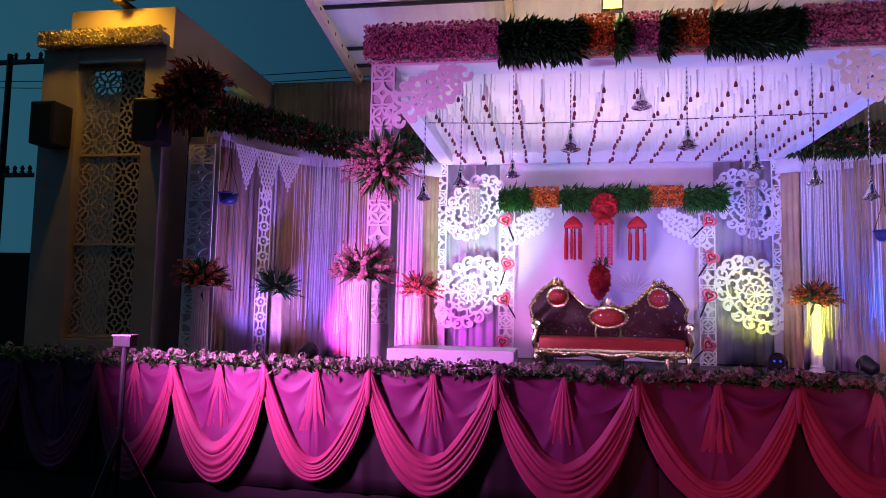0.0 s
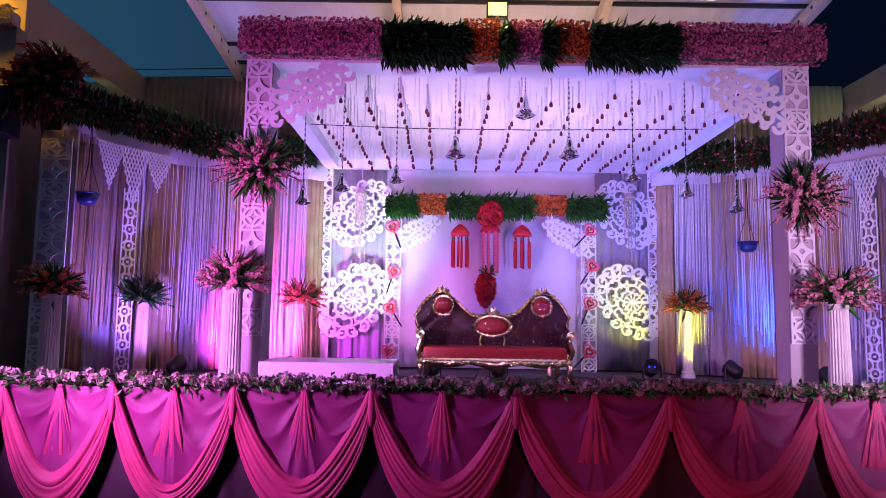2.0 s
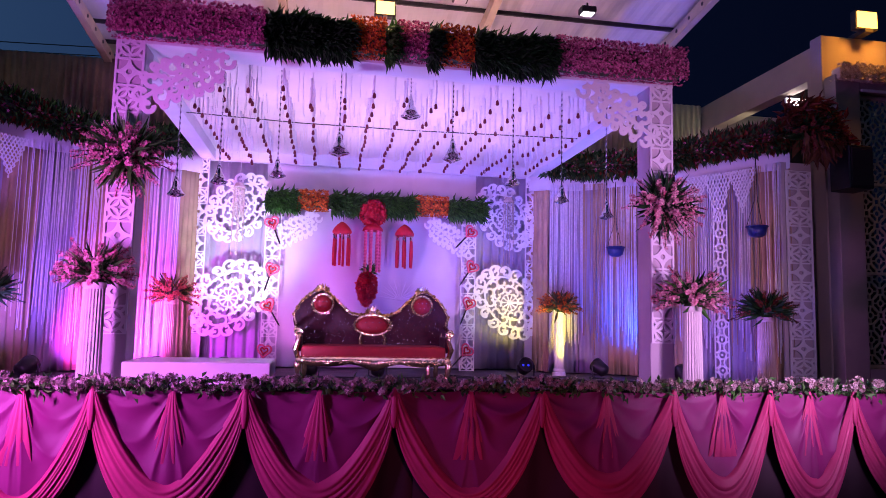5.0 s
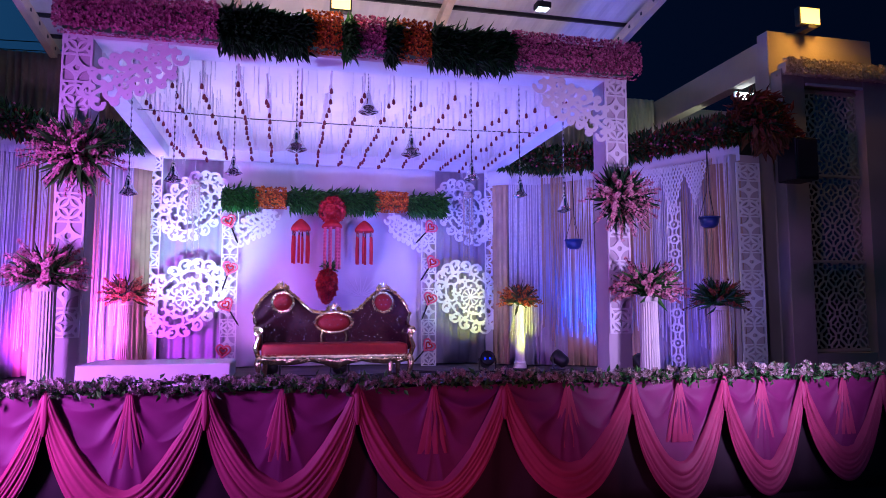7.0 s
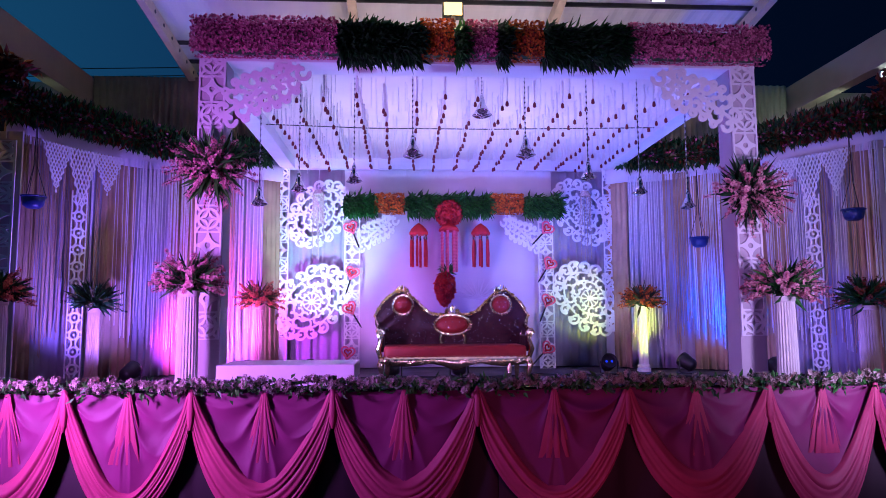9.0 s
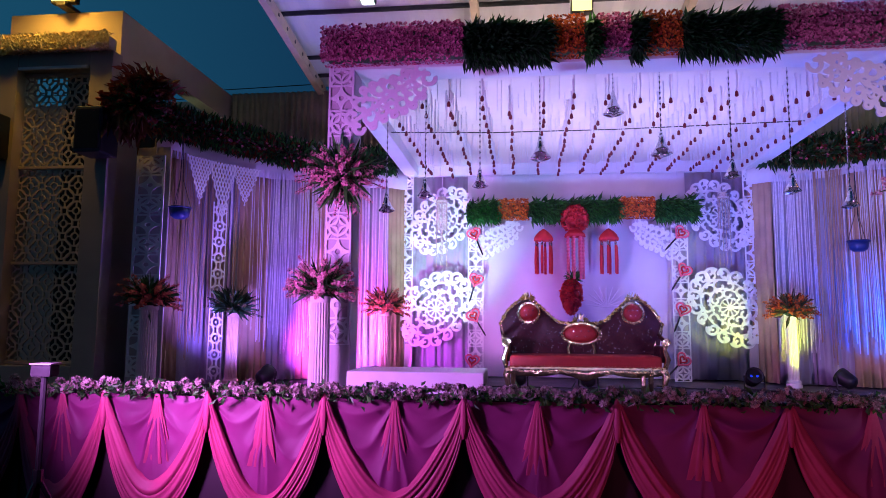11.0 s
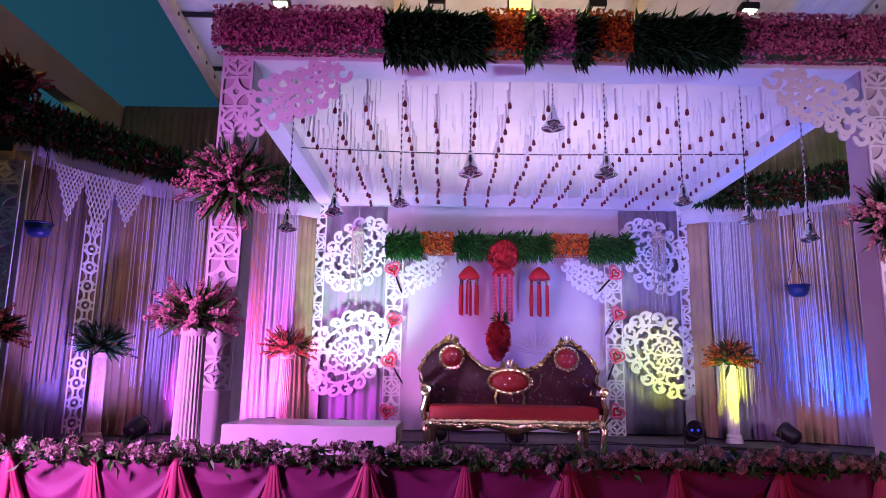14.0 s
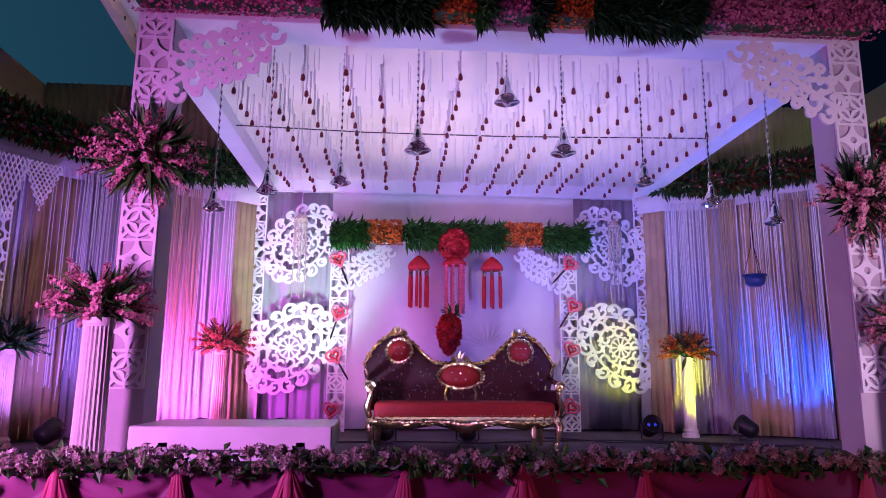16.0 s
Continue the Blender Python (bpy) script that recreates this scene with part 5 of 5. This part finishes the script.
for k, (a, b) in enumerate(zip(peaks, peaks[1:])):
    sw = thing("skirt_swag", pose(0, 0, 0), "gathered pink cloth swag on the stage front", "swag", "stage swags")
    w = b - a
    inner, outer = 0.56 + 0.04 * math.sin(k * 2.3), 0.80 + 0.04 * math.sin(k * 1.7 + 1)
    mid = 0.5 + 0.03 * math.sin(k * 3.1)
    lean = 0.05 * math.sin(k * 4.3)

    def hang(u, low):
        c = math.sin(math.pi * u) if 0 < u < 1 else 0.0
        return inner * c ** 1.08 * (1 + lean * (u - 0.5)) if not low else outer * c ** 0.48 * (1 + lean * (u - 0.5))

    # the panel, pinched at both ends and in the middle of its top
    nu, nv = 120, 44
    sv, sf = [], []
    for j in range(nv + 1):
        v = j / nv
        for i in range(nu + 1):
            u = i / nu
            c = math.sin(math.pi * u)
            half = u / mid * 0.5 if u < mid else 0.5 + (u - mid) / (1 - mid) * 0.5
            h2 = abs(math.sin(2 * math.pi * half))
            d = v * (hang(u, 0) + 0.05) + 0.012 * h2 * (1 - v)
            n1 = noise.noise((u * 1.6 + k * 7, v * 2.0, k))
            n2 = noise.noise((u * 5 + k * 3, v * 5, k + 40))
            s = math.atan(d / (0.012 + 0.30 * h2 ** 0.85))
            soft = min(1, d / 0.16)
            fold = ridge(7.2 * s + 0.9 * n1 + k) * 0.027 + (0.5 + 0.5 * math.sin(17 * s + 2.2 * n1 + 2 * k)) * 0.012
            pinch = math.exp(-((u - mid) * w / (0.035 + 0.16 * d)) ** 2)
            y = Y0 + 0.016 - fold * soft * (0.55 + 0.9 * n1) * (1 - 0.35 * v) - 0.014 * pinch * min(1, d * 6) - 0.010 * n1 - 0.004 * n2 - 0.030 * c * v
            sv.append((a + w * u + 0.004 * n2, y, ZT - d))
    for j in range(nv):
        for i in range(nu):
            q = j * (nu + 1) + i
            sf.append((q, q + nu + 1, q + nu + 2, q + 1))
    n0 = len(sv)
    sv += [(x, y + 0.004, z) for x, y, z in sv]
    sf += [tuple(q + n0 for q in reversed(f)) for f in sf]
    part("gathered_panel", (sv, sf), M["pink_cloth"], sw, "pink gathered cloth", smooth=True)
    # three overlapping broad folds sweep from peak to peak below it
    cuts = (-0.04, 0.30 + 0.05 * math.sin(k * 5.1), 0.62 + 0.05 * math.sin(k * 2.9), 1.0)
    for m in range(3):
        lo, hi = cuts[m], cuts[m + 1] + (0.09 if m < 2 else 0)
        nu, nv = 72, 14
        sv, sf = [], []
        for j in range(nv + 1):
            for i in range(nu + 1):
                u = i / nu
                c = math.sin(math.pi * u)
                n1 = noise.noise((u * 2.2, m * 3.7, k + 9))
                t = j / nv
                q = lo + (hi - lo) * t + 0.10 * n1 * c
                d = hang(u, 0) * (1 - q) + hang(u, 1) * q
                ply = 0.5 + 0.5 * math.sin(t * (13 + 3 * math.sin(k + m)) + 2.5 * u + 2 * n1 + k * m)
                bulge = math.sin(math.pi * min(1, t * 1.15)) ** 0.6 if 0 < t < 0.86 else 0.0
                y = Y0 - 0.014 - 0.026 * c - 0.014 * bulge * (0.25 + 0.75 * c) - 0.0075 * ply * (0.3 + c) + 0.006 * m - 0.006 * t
                y += 0.034 * (1 - t) ** 4 * c if m == 0 else 0.0
                y -= 0.016 * math.exp(-(min(u, 1 - u) / 0.06) ** 2)
                x = a + w * (u + (0.020 if u < 0.5 else -0.020) * math.exp(-(min(u, 1 - u) / 0.05) ** 2) * (1 - q) - 0.012 * math.cos(math.pi * u) * q)
                sv.append((x, y, ZT - 0.005 - d))
        for j in range(nv):
            for i in range(nu):
                q = j * (nu + 1) + i
                sf.append((q, q + nu + 1, q + nu + 2, q + 1))
        n0 = len(sv)
        sv += [(x, y + 0.004, z) for x, y, z in sv]
        sf += [tuple(q + n0 for q in reversed(f)) for f in sf]
        part("lower_fold", (sv, sf), M["rose_band"], sw, "rose lower fold", smooth=True)
    kn = [(0.0, 0.035), (0.018, 0.02), (0.022, -0.03), (0.027, -0.11), (0.022, -0.17), (0.006, -0.22)]
    v, f = lathe([(max(r, 0.004), h) for r, h in kn][::-1], 20, 0.35, 9)
    part("knot", (v, f), M["rose_band"], sw, "gathered rose knot", smooth=True, at=pose(a, Y0 - 0.03, ZT - 0.01) @ Matrix.Diagonal((1, 0.7, 1, 1)))
    gv, gf = lathe([(0.004, 0.02), (0.018, 0.0), (0.034, -0.07), (0.070, -0.20), (0.130, -0.42)][::-1], 64, 0.26, 11 + k % 3)
    part("middle_gather", (gv, gf), M["rose_band"], sw, "gathered rose cone", smooth=True, at=pose(a + w * mid, Y0 - 0.014, ZT - 0.012, 3.5) @ Matrix.Diagonal((1, 0.28, 1, 1)))

edge = thing("edge_garland", pose(0, 0, 0), "garland of cream blossoms and dark leaves along the stage edge", "garland")
for x0 in np.arange(-7.2, 7.2, 1.2):
    n = 300
    P = np.stack([rng.uniform(x0, x0 + 1.2, n), rng.normal(FRONT - 0.04, 0.05, n), rng.normal(TOP - 0.005, 0.022, n)], 1)
    D = rng.normal(0, 1, (n, 3)) + [0, -0.5, 0.25]
    part("leaves", leaves(P, D, 0.056 * rng.uniform(0.7, 1.3, n), 0.027), M["green"], edge, kind="stuff")
    c = 46
    C = np.stack([x0 + 1.2 * (np.arange(c) + rng.uniform(0, 1, c)) / c, rng.normal(FRONT - 0.07, 0.035, c), rng.normal(TOP + 0.02, 0.018, c)], 1)
    pts, nor = [], []
    for p in C:
        N = unit(rng.normal(size=(16, 3)) + [0, -0.6, 0.3])
        pts.append(p + N * 0.020)
        nor.append(N)
    part("blossoms", blossoms(np.concatenate(pts), np.concatenate(nor), 0.017), M["cream_flower"], edge, kind="stuff")

# ---- towers, lamps, distance ----


def lattice_field(X, Z):
    """Interlocking circles, each with a small ring and four short spokes inside."""
    p, w = 0.30, 0.0095
    f = np.full(X.shape, -1.0)
    for o in (0.0, 0.5):
        u, v = ((X / p + o) % 1 - 0.5) * p, ((Z / p + o) % 1 - 0.5) * p
        d = np.hypot(u, v)
        f = np.maximum(f, w - np.abs(d - 0.112))
        f = np.maximum(f, 0.8 * w - np.abs(d - 0.040))
        f = np.maximum(f, np.minimum(0.8 * w - np.minimum(np.abs(u), np.abs(v)), np.minimum(d - 0.040, 0.112 - d)))
    return f


LATTICE = mesh_of("lattice_sheet", *carve(lattice_field, -0.45, 0.45, 0, 1.10, 130, 160, 0.02), M["plaster"])
TPANEL = panel(11 * PW, "tower_strip")
for side, xc, sgn, x0, x1 in (("left", -6.16, -1, -7.12, -5.42), ("right", 6.38, 1, 5.58, 7.35)):
    screen = thing("lattice_screen", pose(xc, -0.50, 0), "cut-out lattice screen of circles in the tower front", "lattice screen", "tower screens")
    for z in (1.18, 2.31, 3.44):
        part("lattice_sheet", LATTICE, M["plaster"], screen, at=pose(0, 0.02, z))
    for z in (1.14, 2.28, 3.41, 4.54):
        part("cross_rail", soft_box(-0.46, 0.46, 0.0, 0.05, z, z + 0.035, 0.005), M["plaster"], screen)
    fr = thing("tower_surround", pose(0, 0, 0), "painted board surround on the tower front", "board surround", "tower surrounds")
    part("side_board", soft_box(x0, xc - 0.46, -0.62, -0.425, 0.03, 4.78, 0.01), M["tower_frame"], fr)
    part("side_board", soft_box(xc + 0.46, x1, -0.62, -0.425, 0.03, 4.78, 0.01), M["tower_frame"], fr)
    part("head_board", soft_box(xc - 0.455, xc + 0.455, -0.615, -0.425, 4.60, 4.78, 0.01), M["tower_frame"], fr)
    part("foot_board", soft_box(xc - 0.455, xc + 0.455, -0.615, -0.425, 0.03, 1.13, 0.01), M["tower_frame"], fr)
    part("light_strip", soft_box(xc - 0.44, xc + 0.44, -0.64, -0.61, 4.575, 4.61, 0.006), M["trunk"], fr, "pale strip")
    tg = thing("tower_garland", pose(0, 0, 0), "thick string of cream blossoms along the tower top", "garland", "tower garlands")
    gz = 4.78 if sgn < 0 else 4.70
    P, N = slab_points(x0, x1, -0.74, -0.50, gz, gz + 0.19, 1700)
    part("blossoms", blossoms(P, N, 0.026), M["tuberose"], tg, kind="stuff")
    part("core", soft_box(x0 + 0.02, x1 - 0.02, -0.68, -0.52, gz, gz + 0.16, 0.04), M["tuberose"], tg)
    for sxp in ((-6.80, -5.44) if sgn < 0 else (5.60,)):
        sp = thing("loudspeaker", pose(sxp, -0.82, 3.48 if sgn < 0 else 3.26), "black loudspeaker box fixed to the tower front", "loudspeaker", "loudspeakers")
        part("cabinet", soft_box(-0.165, 0.165, -0.15, 0.18, 0.0, 0.52, 0.03, 3), M["black"], sp)
        part("grille", soft_box(-0.14, 0.14, -0.162, -0.14, 0.03, 0.49, 0.01), M["dark_gap"], sp)
        part("wall_bracket", soft_box(-0.04, 0.04, 0.17, 0.22, 0.2, 0.4, 0.005), M["purlin"], sp)
    fl = thing("flood_lamp", pose(-6.12 if sgn < 0 else 6.08, -0.60, 5.36), "glowing amber flood lamp on the tower top", "flood lamp", "tower lamps")
    part("bracket", soft_box(-0.06, 0.06, -0.04, 0.25, 0.0, 0.05, 0.005), M["purlin"], fl)
    part("housing", soft_box(-0.16, 0.16, 0.0, 0.09, 0.05, 0.30, 0.015), M["purlin"], fl)
    part("lamp_face", soft_box(-0.14, 0.14, -0.02, 0.0, 0.07, 0.28, 0.006), M["amber_glow"], fl, "glowing amber glass")
    strip_ob = thing("tower_board", pose(-4.95 if sgn < 0 else 5.12, -0.50, FLOOR), "white cut-out board beside the tower", "carved board", "tower boards")
    part("carved_strip", TPANEL, PANEL, strip_ob, at=pose(0, 0, 0.16) @ Matrix.Diagonal((1.5, 1, 1.0, 1)))
    part("backing", soft_box(-0.21, 0.21, 0.05, 0.08, 0.0, 2.80, 0.005), M["post_paint"], strip_ob)

for sgn in (-1, 1):
    tl = thing("tube_light", pose(sgn * 5.99, 0.56, 4.78), "glowing white tube light high inside the tower", "tube light", "tower tube lights")
    part("backplate", soft_box(-0.22, 0.22, 0.0, 0.035, -0.05, 0.09, 0.006), M["trunk"], tl)
    for dz in (-0.012, 0.052):
        part("tube", tube([(-0.2, -0.02, dz), (0.2, -0.02, dz)], 0.024, 10), M["white_glow"], tl, "glowing glass tube")

fl = thing("flood_lamp", pose(-0.15, -1.86, 4.24), "glowing warm flood lamp on a short post above the garland", "flood lamp")
part("stem", tube([(0, 0, -0.11), (0, 0, 0.16)], 0.02, 8), M["rafter"], fl)
part("housing", soft_box(-0.10, 0.10, 0.0, 0.08, 0.16, 0.31, 0.012), M["purlin"], fl)
part("lamp_face", soft_box(-0.085, 0.085, -0.016, 0.0, 0.175, 0.295, 0.005), M["warm_glow"], fl, "glowing warm glass")
for k, lx in enumerate((-2.6, -0.85, 0.95, 2.65)):
    rl = thing("roof_lamp", pose(lx, 0.22, roof_z(0.22)), "small spotlight hung under the roof", "spotlight", "roof lamps")
    part("hanger", tube([(0, 0, 0.0), (0, 0, -0.07)], 0.012, 6), M["black"], rl)
    part("housing", soft_box(-0.10, 0.10, -0.08, 0.08, -0.15, -0.07, 0.02), M["black"], rl)
    part("lamp_face", soft_box(-0.075, 0.075, -0.06, 0.06, -0.158, -0.151, 0.002), M["white_glow" if k in (0, 3) else "trunk"], rl, "white lamp glass")

pole = thing("power_pole", pose(-26.55, 20.0, 0), "dark power pole with cross arms and insulators", "power pole")
part("mast", tube([(0, 0, 0), (0, 0, 13.3)], [0.18, 0.13], 10), M["black"], pole)
for z, L in ((12.9, 2.5), (7.4, 1.7)):
    arm = part("cross_arm", soft_box(-0.6, L, -0.08, 0.08, z - 0.10, z + 0.10, 0.01), M["black"], pole)
    for k in range(4):
        part("insulator", lathe([(0.03, 0), (0.11, 0.10), (0.06, 0.16), (0.10, 0.26), (0.04, 0.40)], 10), M["black"], arm, at=pose(0.3 + k * (L - 0.5) / 3, 0, z + 0.06))
for k, z in enumerate((12.9, 12.7)):
    pts = [(-16 + 50 * t / 12, 0.4 * k, z - 1.1 * math.sin(math.pi * t / 12)) for t in range(13)]
    part("wire", tube(pts, 0.02, 4), M["black"], pole, "thin overhead wire")
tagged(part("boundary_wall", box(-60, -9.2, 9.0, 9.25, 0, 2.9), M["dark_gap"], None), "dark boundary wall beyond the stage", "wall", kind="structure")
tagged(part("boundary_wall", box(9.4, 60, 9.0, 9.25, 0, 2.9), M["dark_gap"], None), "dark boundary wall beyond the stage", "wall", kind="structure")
